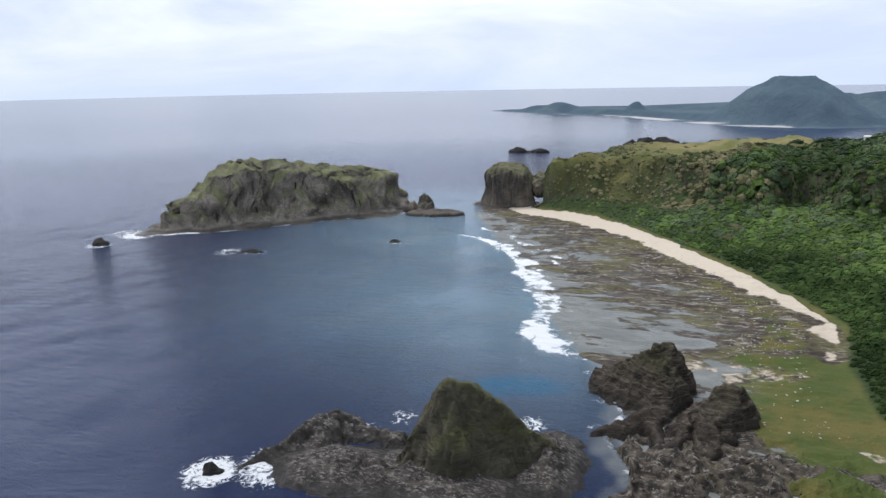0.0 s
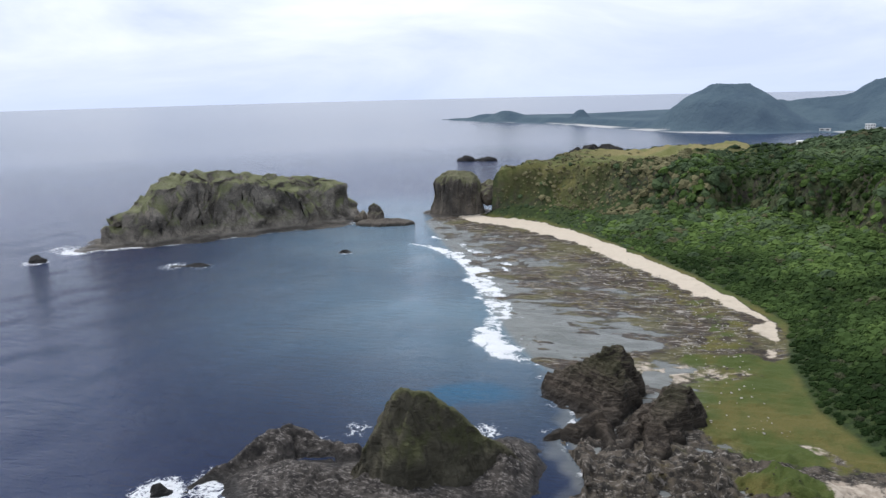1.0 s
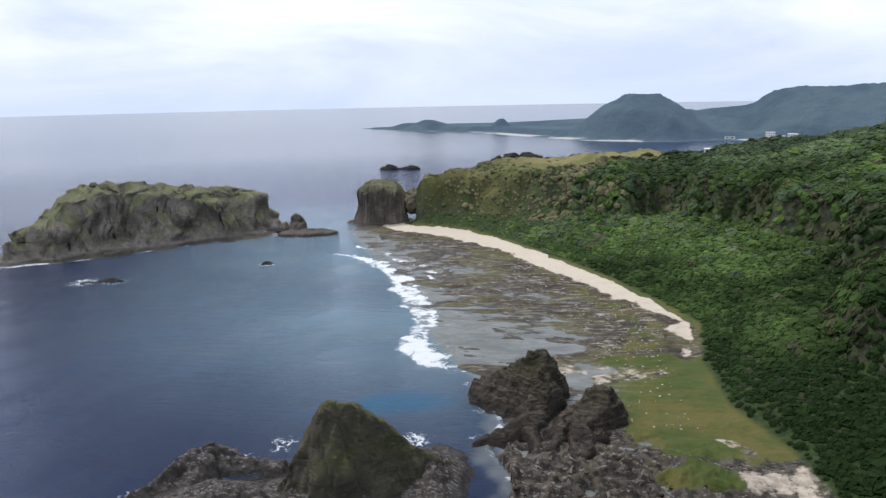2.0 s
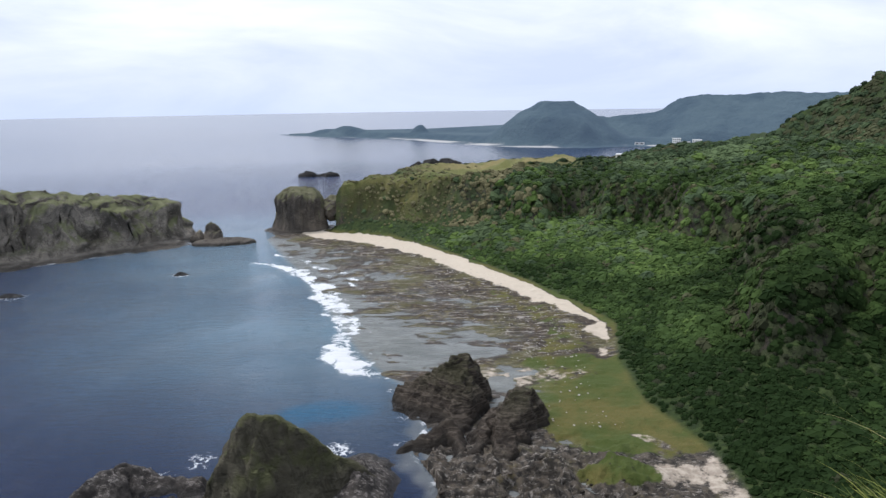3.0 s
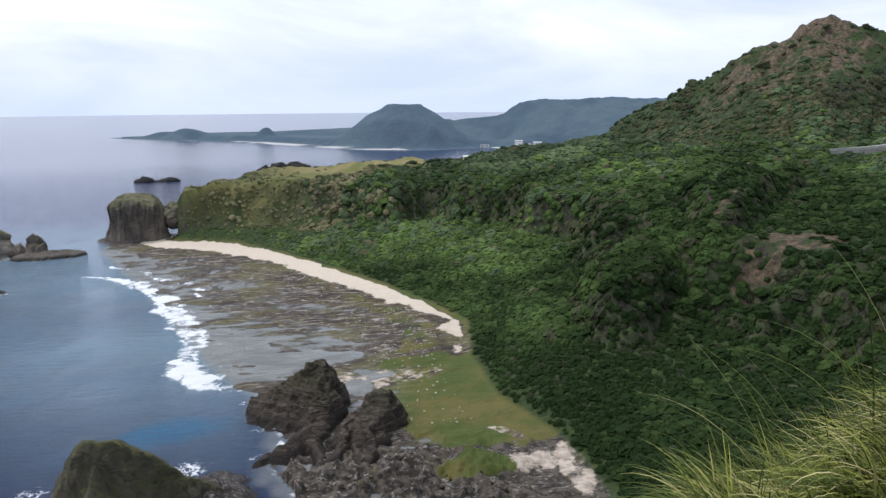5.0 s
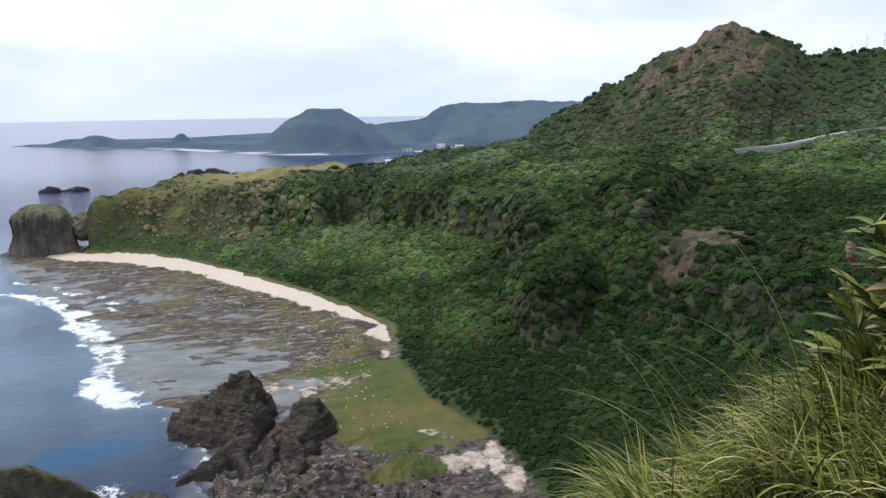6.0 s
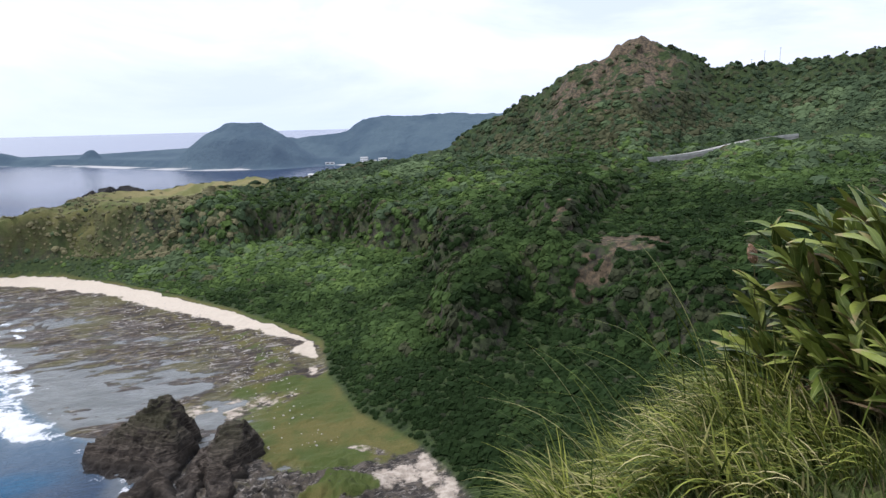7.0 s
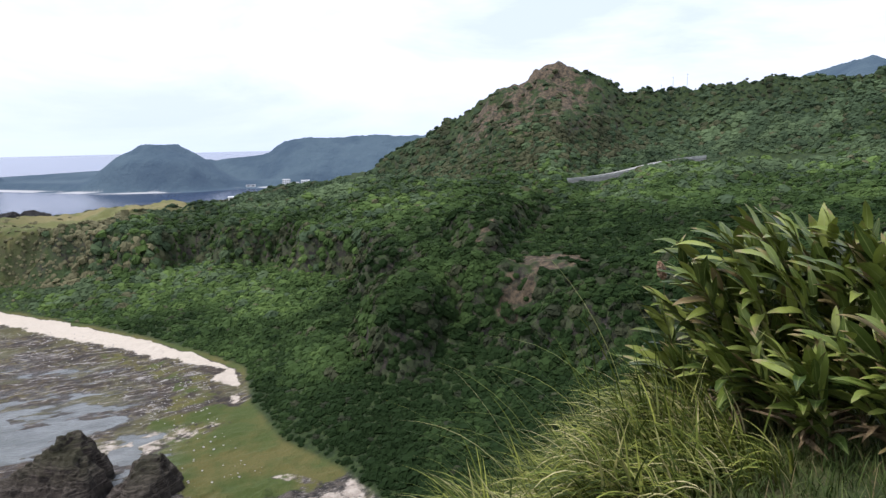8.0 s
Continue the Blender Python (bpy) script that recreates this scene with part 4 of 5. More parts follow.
def grow(name, label, r0, r1, a0, a1, gap, templates, size, seed_edge=1.2, steep=0.0):
    x, y = scatter(r0, r1, a0, a1, gap)
    z, s = ground_height(x, y)
    zx, zy = ground_height(x + 1.5, y)[0], ground_height(x, y + 1.5)[0]
    sgx, sgy = (zx - z) / 1.5, (zy - z) / 1.5
    slope = np.hypot(sgx, sgy)
    c = cover(x, y, z, s)
    d_road, _ = line_dist(x, y, [p[:2] for p in ROAD_LINE])
    patch = fbm(x / 30, y / 30, seed=19)
    crest = np.interp(np.degrees(np.arctan2(x, y)), [math.degrees(math.atan2(p[0], p[1])) for p in RIDGE], [math.hypot(p[0], p[1]) for p in RIDGE])
    keep = (s > seed_edge) & (rng.uniform(0, 1, len(x)) > smooth(0.85, 1.35, slope + 0.55 * fbm(x / 13, y / 13, seed=33)) * 0.16)
    keep &= slope > steep
    keep &= rng.uniform(0, 1, len(x)) > np.clip(c["bare"] * 1.35, 0, 0.97)
    keep &= (rng.uniform(0, 1, len(x)) > c["field"] * 0.985) & ((d_road > 5.5) | (x < 205)) & ((x > 5) | (y < 345) | (rng.uniform(0, 1, len(x)) < 0.8))
    keep &= (np.hypot(x, y) < crest + 25) | (x < 0.36 * y)         # nothing grows in sight behind the crest
    keep &= ~((np.hypot(x - 92, y - 580) < 20) | (np.hypot(x - 116, y - 570) < 14))
    x, y, z, s, slope, patch, sgx, sgy = (q[keep] for q in (x, y, z, s, slope, patch, np.clip(sgx, -1.6, 1.6), np.clip(sgy, -1.6, 1.6)))
    sz = size * rng.choice([0.7, 0.85, 0.95, 1.0, 1.1, 1.2, 1.75], len(x)) * rng.uniform(0.9, 1.1, len(x)) * (1 + 0.25 * patch) * smooth(-6, 8, s) * (1 - 0.48 * smooth(20, -25, x) * smooth(330, 350, y)) * (1 - 0.25 * smooth(60, 15, np.abs(np.hypot(x, y) - crest[keep])) * smooth(60, 85, z))
    floor_light = smooth(30, 12, z) * smooth(8, 30, s) * smooth(130, 200, np.hypot(x, y))          # paler leaf tone on the valley floor, away from the lookout
    # near thicket toned darker; distance haze put into paler leaf tone beyond 215 m
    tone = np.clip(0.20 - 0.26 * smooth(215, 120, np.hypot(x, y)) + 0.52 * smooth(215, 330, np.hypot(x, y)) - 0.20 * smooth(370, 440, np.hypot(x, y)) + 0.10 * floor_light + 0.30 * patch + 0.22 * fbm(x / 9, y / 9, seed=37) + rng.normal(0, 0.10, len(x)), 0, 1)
    tall = rng.uniform(0.8, 1.25, len(x))
    dry = (slope > 0.8) & (rng.uniform(0, 1, len(x)) < 0.30) | (rng.uniform(0, 1, len(x)) < 0.025) | ((x < 26 - 0.5 * (395 - y)) & (rng.uniform(0, 1, len(x)) < 0.93) & (z > 8)) | ((np.hypot(x - 256, y - 370) < 75) & (rng.uniform(0, 1, len(x)) < 0.5))
    head = dry & (x < 30) & (y > 330) & (y < 520)
    # crowns farther off take the bluer leaf colour that stands in for haze
    hazed = ~dry & (rng.uniform(0, 1, len(x)) < smooth(250, 440, np.hypot(x, y) + 50 * patch))
    for sel, nm, lb, mt in ((~dry & ~hazed, name, label, M_LEAF), (hazed, name, label, M_LEAF_HAZED), (dry & ~head, "scrub", "dull olive scrub on the steeper slopes", M_SCRUB), (head, "scrub", "dry olive-brown scrub over the headland", M_HEATH)):
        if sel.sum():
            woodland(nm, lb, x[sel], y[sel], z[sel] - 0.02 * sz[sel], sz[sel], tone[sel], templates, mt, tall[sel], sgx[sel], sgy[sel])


NEAR = [crown_template(46, 100 + i) for i in range(8)]
MIDDLE = [crown_template(21, 200 + i) for i in range(6)]
FAR = [crown_template(10, 300 + i) for i in range(6)]
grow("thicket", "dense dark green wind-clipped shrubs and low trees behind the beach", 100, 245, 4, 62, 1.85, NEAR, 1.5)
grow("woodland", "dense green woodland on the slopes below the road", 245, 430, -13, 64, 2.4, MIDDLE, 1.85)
grow("cliff_scrub", "dark shrubs clinging to the steep cliff faces", 140, 430, -13, 62, 1.55, FAR, 1.25, steep=1.05)
grow("thicket", "dark green shrubs on the slope below the lookout", 26, 100, 20, 52, 1.7, MIDDLE, 1.4)
grow("woodland", "distant dark green woodland over plateau and hill", 560, 900, -8, 66, 4.6, FAR, 3.0)
grow("woodland", "dark green woodland on the hill above the road", 430, 560, -8, 66, 3.1, FAR, 2.2)

# ---- the coast road and the few buildings ----
def boxmesh(name, sx, sy, sz, material, bevel=0.0):
    bm = bmesh.new()
    bmesh.ops.create_cube(bm, size=1.0)
    for v in bm.verts:
        v.co = Vector((v.co.x * sx, v.co.y * sy, (v.co.z + 0.5) * sz))
    if bevel:
        bmesh.ops.bevel(bm, geom=bm.edges[:], offset=bevel, segments=2, affect='EDGES', profile=0.6)
    me = bpy.data.meshes.new(name)
    bm.to_mesh(me)
    bm.free()
    me.materials.append(material)
    return me


def plain(name, a, b, scale, rough=0.85):
    k = Nodes(name)
    return k.done(k.mix(k.step(k.noise(scale, 5, 0.6), 0.35, 0.65), a, b), rough, k.noise(scale * 4, 4), 0.02)


M_ROAD = plain("worn_asphalt", (0.24, 0.235, 0.215), (0.36, 0.345, 0.31), 0.4)
M_WALL = plain("weathered_concrete", (0.30, 0.30, 0.27), (0.46, 0.45, 0.41), 0.3)
M_WHITE = plain("white_render", (0.66, 0.66, 0.64), (0.80, 0.80, 0.78), 0.2)
M_PANE = plain("dark_panes", (0.03, 0.035, 0.04), (0.05, 0.055, 0.06), 0.5, 0.2)
M_ROOF = plain("grey_roof", (0.30, 0.30, 0.31), (0.42, 0.42, 0.42), 0.3)


def ribbon(pts, half, lift, cut=3.0):
    """A strip of even steps along a line in plan, on a smoothed height."""
    xs, ys = [], []
    for a, b in zip(pts[:-1], pts[1:]):
        n = max(2, int(math.hypot(b[0] - a[0], b[1] - a[1]) / cut))
        t = np.arange(n) / n
        xs.append(a[0] + t * (b[0] - a[0])), ys.append(a[1] + t * (b[1] - a[1]))
    x, y = np.concatenate(xs), np.concatenate(ys)
    for _ in range(30):
        x[1:-1], y[1:-1] = (x[:-2] + 2 * x[1:-1] + x[2:]) / 4, (y[:-2] + 2 * y[1:-1] + y[2:]) / 4
    tx, ty = np.gradient(x), np.gradient(y)
    ln = np.hypot(tx, ty)
    nx, ny = ty / ln, -tx / ln
    z = np.maximum.reduce([height_at(x + k * nx, y + k * ny) for k in (-half, 0, half)])
    for _ in range(70):
        z[1:-1] = (z[:-2] + 2 * z[1:-1] + z[2:]) / 4
    return x, y, z + lift, nx, ny


rx_, ry_, rz_, rnx, rny = ribbon([(203, 285), (213, 278), (229, 271), (244, 270), (260, 270), (279, 270), (296, 262)], 3.0, 0.8)
if (rnx * rx_ + rny * ry_).mean() > 0:        # the normal points to the bay
    rnx, rny = -rnx, -rny


def swept(name, material, profile):
    """Sweeps a closed profile (offset to the bay side, height) along the road."""
    n, m = len(rx_), len(profile)
    v = np.array([[(rx_[i] + rnx[i] * o, ry_[i] + rny[i] * o, rz_[i] + h) for o, h in profile] for i in range(n)]).reshape(-1, 3)
    i, j = np.meshgrid(np.arange(n - 1), np.arange(m), indexing='ij')
    f = np.stack([i * m + j, i * m + (j + 1) % m, (i + 1) * m + (j + 1) % m, (i + 1) * m + j], -1).reshape(-1, 4)
    return mesh_arrays(name, v, f, material, soft=False)


tagged(new("road", swept("road", M_ROAD, [(-2.8, 0), (2.8, 0), (3.0, -3.0), (-3.0, -3.0)])), "narrow grey coast road cut across the wooded slope", "road", kind="structure")
tagged(new("parapet_wall", swept("parapet_wall", M_WALL, [(2.7, 0.0), (2.7, 0.4), (3.0, 0.4), (3.0, -0.8)])), "low pale concrete parapet wall along the coast road", "wall")


def building(name, label, x, y, turn, sx, sy, sz, roof=M_ROOF, rows=1, cols=3):
    base = tagged(new(name), label, "building", group="white buildings by the coast")
    z = float(height_at(x, y)[0]) if math.hypot(x, y) < 900 else float(far_height(np.array([float(x)]), np.array([float(y)]))[0][0])
    base.matrix_world = pose(x, y, z - 0.3, 0, 0, turn)
    part("wall", boxmesh("wall", sx, sy, sz, M_WHITE, 0.05), base)
    part("roof", boxmesh("roof", sx + 0.7, sy + 0.7, 0.35, roof, 0.05), base, "flat grey roof").location = (0, 0, sz)
    w, h = sx / cols * 0.5, min(1.4, sz / rows * 0.5)
    pane = boxmesh("window", w, 0.10, h, M_PANE, 0.02)
    for r in range(rows):
        for c in range(cols):
            part("window", pane, base).location = ((c + 0.5) / cols * sx - sx / 2, -sy / 2 - 0.02, (r + 0.4) * sz / rows)
    return base


building("white_house", "small white house with a flat roof among scrub", 89, 590, -8, 8, 6, 3.6, M_WHITE)
building("white_house", "small white house beside a field", 98, 586, -8, 6, 5, 4.6, M_WHITE)
building("white_shed", "long low white shed roof behind the trees", 116, 575, -14, 14, 8, 3.2, M_WHITE)
building("white_building", "white tall building across the water", 291, 1071, -15, 12, 9, 10, M_WHITE, rows=3, cols=4)
building("white_building", "white square building across the water", 319, 1064, -15, 13, 9, 8, M_WHITE, 2, 4)
building("grey_building", "low grey building across the water", 305, 1072, -15, 12, 8, 5, rows=1, cols=4)
building("white_shed", "long low pale shed by the far shore", 240, 1086, -15, 14, 8, 3, M_ROOF, 1, 2)

M_POLE = plain("galvanised_pole", (0.35, 0.36, 0.37), (0.48, 0.48, 0.49), 0.8, 0.5)


def utility_pole(x, y, h):
    base = tagged(new("utility_pole"), "thin grey utility pole on the wooded ridge", "pole", group="poles on the ridge")
    base.location = (x, y, float(height_at(x, y)[0]) - 0.2)
    bm = bmesh.new()
    bmesh.ops.create_cone(bm, segments=8, radius1=0.16, radius2=0.09, depth=h, cap_ends=True, matrix=Matrix.Translation((0, 0, h / 2)))
    me = bpy.data.meshes.new("post")
    bm.to_mesh(me)
    bm.free()
    me.materials.append(M_POLE)
    part("post", me, base)
    arm = boxmesh("crossarm", 2.2, 0.12, 0.12, M_POLE, 0.02)
    part("crossarm", arm, base).location = (0, 0, h - 0.7)


for ux, uy, uh in ((338, 340, 9), (343, 335, 8), (349, 329, 9)):
    utility_pole(ux, uy, uh)

# ---- loose pale stones over the reef and the upper beach ----
M_STONE = plain("bleached_coral_stone", (0.26, 0.24, 0.21), (0.52, 0.49, 0.44), 1.5)


def stone_template(seed):
    bm = bmesh.new()
    bmesh.ops.create_icosphere(bm, subdivisions=1, radius=1.0)
    r = np.random.default_rng(seed)
    v = np.array([v.co * r.uniform(0.55, 1.25) for v in bm.verts]) * np.array([1, 0.8, 0.5])
    f = np.array([[w.index for w in q.verts] for q in bm.faces])
    bm.free()
    return v, f


def strew(name, label, x, y, size, seed, material):
    r = np.random.default_rng(seed)
    z, s = ground_height(x, y)
    ok = (z > 0.02) & (s < -9)
    kinds = [stone_template(seed + i) for i in range(5)]
    pieces = []
    for px, py, pz in zip(x[ok], y[ok], z[ok]):
        v, f = kinds[int(r.integers(0, 5))]
        k, a = size * r.uniform(0.4, 1.0) ** 1.5 * 1.5, r.uniform(0, 6.28)
        w = np.stack([v[:, 0] * math.cos(a) - v[:, 1] * math.sin(a), v[:, 0] * math.sin(a) + v[:, 1] * math.cos(a), v[:, 2]], 1) * k
        pieces.append((w + np.array([px, py, pz + 0.1 * k]), f, r.uniform(0, 1)))
    return tagged(new(name, soup(name, pieces, material)), label, "stones", kind="stuff")


r = np.random.default_rng(61)
ex, ey = r.uniform(-35, 40, 9000), r.uniform(140, 300, 9000)
es = ground_height(ex, ey)[1]
pick = (r.uniform(0, 1, 9000) < 0.30 * smooth(-42, -18, es) * (0.35 + 0.65 * (fbm(ex / 16, ey / 16, seed=5) > 0.0)))
strew("reef_stones", "pale bleached stones scattered over the brown reef", ex[pick], ey[pick], 0.27, 62, M_STONE)
bx, by = r.uniform(-30, 30, 130), r.uniform(96, 128, 130)
strew("shore_boulders", "dark broken boulders on the shore bench", bx[bx < 30], by[bx < 30], 0.6, 63, M_DARK)

# ---- the lookout: grassy cliff top, tussocks and broad-leaved plants ----
def top_height(x, y):
    r, az = np.hypot(x, y), np.degrees(np.arctan2(x, y))
    brink = 2.3 + 4.6 * smooth(36, 58, az) + 6 * smooth(70, 95, az) + 40 * smooth(95, 130, az) + 40 * smooth(-70, -120, az)
    z = 68.32 - 0.075 * np.minimum(r, 8) - (2.6 - 2.22 * smooth(26, 34, az)) * np.clip(r - brink, 0, 3.2) - 1.5 * np.maximum(r - brink - 3.2, 0)
    return z + 0.05 * fbm(x / 0.7, y / 0.7, seed=71) + 0.02 * fbm(x / 0.15, y / 0.15, seed=72) + 0.6 * fbm(x / 6, y / 6, seed=73) * smooth(2, 12, r)


def make_turf():
    k = Nodes("cliff_top_turf")
    c = k.mix(k.step(k.noise(2.0, 5, 0.6), 0.35, 0.65), (0.045, 0.062, 0.016), (0.085, 0.105, 0.028))
    c = k.mix(k.step(k.noise(9, 5, 0.7), 0.5, 0.72, 0, 0.8), c, (0.13, 0.105, 0.055))
    c = k.mix(k.step(k.noise(0.9, 4), 0.55, 0.7, 0, 0.8), c, (0.075, 0.055, 0.036))
    return k.done(c, 0.9, k.noise(14, 5, 0.7), 0.04)


M_TURF = make_turf()
ta, tr = np.meshgrid(np.radians(np.linspace(-180, 180, 181)), np.concatenate([np.linspace(0.02, 9, 90), np.geomspace(9.2, 60, 24)]), indexing='ij')
tx_, ty_ = (np.sin(ta) * tr).ravel(), (np.cos(ta) * tr).ravel()
tagged(new("ground_cliff_top", mesh_arrays("ground_cliff_top", np.stack([tx_, ty_, top_height(tx_, ty_)], 1), grid_faces(181, 114), M_TURF)), "rough green turf on the brink of the cliff", "ground", kind="structure")


def make_blades(name, dark, mid, light, dry):
    k = Nodes(name)
    t = k.island()
    c = k.mix(k.step(t, 0.0, 0.5), dark, mid)
    c = k.mix(k.step(t, 0.45, 0.85), c, light)
    c = k.mix(k.step(k.math('ADD', k.math('MULTIPLY', k.attr("tone"), 0.5), k.math('MULTIPLY', t, 0.6)), 0.72, 0.98), c, dry)
    return k.done(c, 0.5, spec=0.12)


M_GRASS = make_blades("long_grass", (0.034, 0.052, 0.009), (0.100, 0.126, 0.020), (0.285, 0.300, 0.060), (0.45, 0.39, 0.19))
M_SHORT = make_blades("short_grass", (0.028, 0.046, 0.009), (0.056, 0.084, 0.018), (0.10, 0.125, 0.034), (0.19, 0.15, 0.075))


def blades(name, material, roots, length, width, lean, spread, seed, seg=6):
    """Arching ribbons with a folded cross-section, one for each root (x, y, z)."""
    r = np.random.default_rng(seed)
    n = len(roots)
    ln = length * r.uniform(0.55, 1.15, n)
    az = r.uniform(0, 2 * math.pi, n)
    out = np.stack([np.cos(az), np.sin(az)], 1) * spread * r.uniform(0.15, 1.0, n)[:, None] + np.array(lean) * r.uniform(0.4, 1.4, n)[:, None]
    bend = np.hypot(out[:, 0], out[:, 1])
    dirx = out / (bend[:, None] + 1e-6)
    side = np.stack([-dirx[:, 1], dirx[:, 0]], 1)
    tw = r.normal(0, 0.5, n)
    vs = np.zeros((n, seg + 1, 2, 3))
    pos = roots.copy()
    for k in range(seg + 1):
        t = k / seg
        ang = np.clip(0.10 + bend * (0.10 + 2.3 * t ** 1.35), 0, 2.5)
        if k:
            st = ln / seg
            pos = pos + np.stack([dirx[:, 0] * np.sin(ang) * st, dirx[:, 1] * np.sin(ang) * st, np.cos(ang) * st], 1)
        w = width * r.uniform(0.9, 1.1, n) * (1 - t ** 2.2) + 0.0006
        sd = np.stack([side[:, 0] * np.cos(tw) + dirx[:, 0] * np.sin(tw), side[:, 1] * np.cos(tw) + dirx[:, 1] * np.sin(tw), 0.3 * np.sin(tw)], 1)
        vs[:, k, 0], vs[:, k, 1] = pos - sd * w[:, None] / 2, pos + sd * w[:, None] / 2
    idx = np.arange(n * (seg + 1) * 2).reshape(n, seg + 1, 2)
    f = np.stack([idx[:, :-1, 0], idx[:, :-1, 1], idx[:, 1:, 1], idx[:, 1:, 0]], -1).reshape(-1, 4)
    tone = np.repeat(r.uniform(0, 1, n), (seg + 1) * 2)
    return mesh_arrays(name, vs.reshape(-1, 3), f, material, {"tone": tone})


def polar(az, d):
    return math.sin(radians(az)) * d, math.cos(radians(az)) * d


# tussocks of long grass, combed to one side by the wind
WIND = (-0.72, 0.36)
TUSSOCKS = [(33, 3.5, 0.74), (34.5, 3.9, 0.78), (36, 4.3, 0.76), (36.5, 3.7, 0.64), (38.5, 4.2, 0.66), (40, 4.7, 0.72), (41.5, 4.2, 0.66), (43, 4.8, 0.74), (44.5, 4.3, 0.66), (46, 4.8, 0.72), (47.5, 4.3, 0.6), (49, 4.8, 0.62), (50.5, 4.2, 0.5), (52, 4.7, 0.55), (54, 4.3, 0.42), (40, 3.8, 0.52), (43.5, 3.8, 0.52), (47, 3.8, 0.45), (50, 3.8, 0.4)]
for i, (az, d, k) in enumerate(TUSSOCKS):
    cx, cy = polar(az, d)
    r = np.random.default_rng(500 + i)
    n = 230
    q, t = 0.30 * np.sqrt(r.uniform(0, 1, n)), r.uniform(0, 2 * math.pi, n)
    px, py = q * np.cos(t), q * np.sin(t)
    z0 = float(top_height(np.array([cx]), np.array([cy]))[0])
    pz = top_height(cx + px, cy + py) - z0 - 0.02
    ob = new("grass_tussock", blades("grass_tussock", M_GRASS, np.stack([px, py, pz], 1), 1.0 * k, 0.0150, WIND, 0.62, 600 + i, 8))
    ob.location = (cx, cy, z0)
    tagged(ob, "tussock of long yellow-green grass bent over by the wind", "grass", group="tussocks on the cliff top")

# a few stray seed stalks that reach far out over the drop
for i, (az, d) in enumerate(((37.5, 4.4), (39, 4.6), (41, 4.5), (43, 4.7), (45, 4.6))):
    cx, cy = polar(az, d)
    r = np.random.default_rng(700 + i)
    px, py = r.normal(0, 0.14, 15), r.normal(0, 0.14, 15)
    z0 = float(top_height(np.array([cx]), np.array([cy]))[0])
    ob = new("grass_spray", blades("grass_spray", M_GRASS, np.stack([px, py, top_height(cx + px, cy + py) - z0 - 0.02], 1), 1.35, 0.0120, (-0.42, 0.26), 0.30, 720 + i, 10))
    ob.location = (cx, cy, z0)
    tagged(ob, "long thin arching grass stalks reaching over the drop", "grass", group="tussocks on the cliff top")

r = np.random.default_rng(44)
gaz, gd = r.uniform(27, 68, 7000), np.sqrt(r.uniform(2.6 ** 2, 5.6 ** 2, 7000))
hx, hy = np.sin(np.radians(gaz)) * gd, np.cos(np.radians(gaz)) * gd
short = blades("short_grass", M_SHORT, np.stack([hx, hy, top_height(hx, hy) - 0.01], 1), 0.20, 0.006, (-0.15, 0.05), 0.7, 45, 4)
tagged(new("short_grass", short), "short rough grass on the cliff top", "grass", kind="stuff")


def make_broadleaf():
    k = Nodes("broad_leaf")
    t = k.rand()
    c = k.mix(k.step(t, 0.0, 0.5), (0.034, 0.058, 0.010), (0.095, 0.130, 0.020))
    c = k.mix(k.step(t, 0.35, 0.8), c, (0.235, 0.270, 0.052))
    c = k.mix(k.step(t, 0.94, 0.96), c, (0.165, 0.12, 0.05))
    c = k.mix(k.step(k.attr("rib"), 0.86, 1.0, 0, 0.6), c, (0.26, 0.29, 0.10))
    burnt = k.math('ADD', k.attr("tone"), k.math('MULTIPLY', k.math('SUBTRACT', k.noise(7, 4, 0.6), 0.5), 0.9))
    c = k.mix(k.step(k.math('ADD', burnt, k.math('MULTIPLY', t, 0.25)), 0.98, 1.16, 0, 0.85), c, (0.27, 0.20, 0.095))
    vein = k.noise(9, 4, 0.6, (1, 1, 1))
    c = k.mix(k.step(vein, 0.45, 0.75, 0, 0.35), c, (0.16, 0.20, 0.05))
    return k.done(c, 0.40, k.noise(30, 3), 0.004, 0.3)


M_BROAD = make_broadleaf()
M_STEM = plain("plant_stem", (0.07, 0.085, 0.025), (0.13, 0.11, 0.045), 12)


def leaf_mesh(seed):
    """A lance-shaped leaf along +x, folded on its midrib, arching, with a wavy margin."""
    r = np.random.default_rng(seed)
    n, arch, fold, wave = 10, r.uniform(0.15, 0.7), r.uniform(0.15, 0.5), r.uniform(0, 6)
    vs, x, z = [], 0.0, 0.0
    for i in range(n + 1):
        t = i / n
        if i:
            a = 0.15 - arch * t * 1.6
            x, z = x + math.cos(a) / n, z + math.sin(a) / n
        w = 0.130 * (math.sin(math.pi * min(1, t * 0.98 + 0.02)) ** 0.72) * (1 - 0.25 * t) * r.uniform(0.86, 1.06) + 0.003
        lift = fold * w + 0.012 * math.sin(9 * t + wave)
        vs += [(x, -w, z + lift), (x, 0, z - 0.004), (x, w, z + lift + 0.01 * math.sin(7 * t + wave))]
    i = np.arange(n)[:, None] * 3
    f = np.concatenate([i + np.array([[0, 1, 4, 3]]), i + np.array([[1, 2, 5, 4]])])
    return mesh_arrays("leaf", np.array(vs), f, M_BROAD, {"tone": np.repeat(np.linspace(0, 1, n + 1), 3), "rib": np.tile([0.0, 1.0, 0.0], n + 1)})


LEAVES = [leaf_mesh(800 + i) for i in range(7)]
M_DEAD = plain("dead_leaf", (0.115, 0.080, 0.040), (0.26, 0.19, 0.10), 14)
DEAD = [leaf_mesh(820 + i) for i in range(3)]          # shrivelled leaves low on the canes
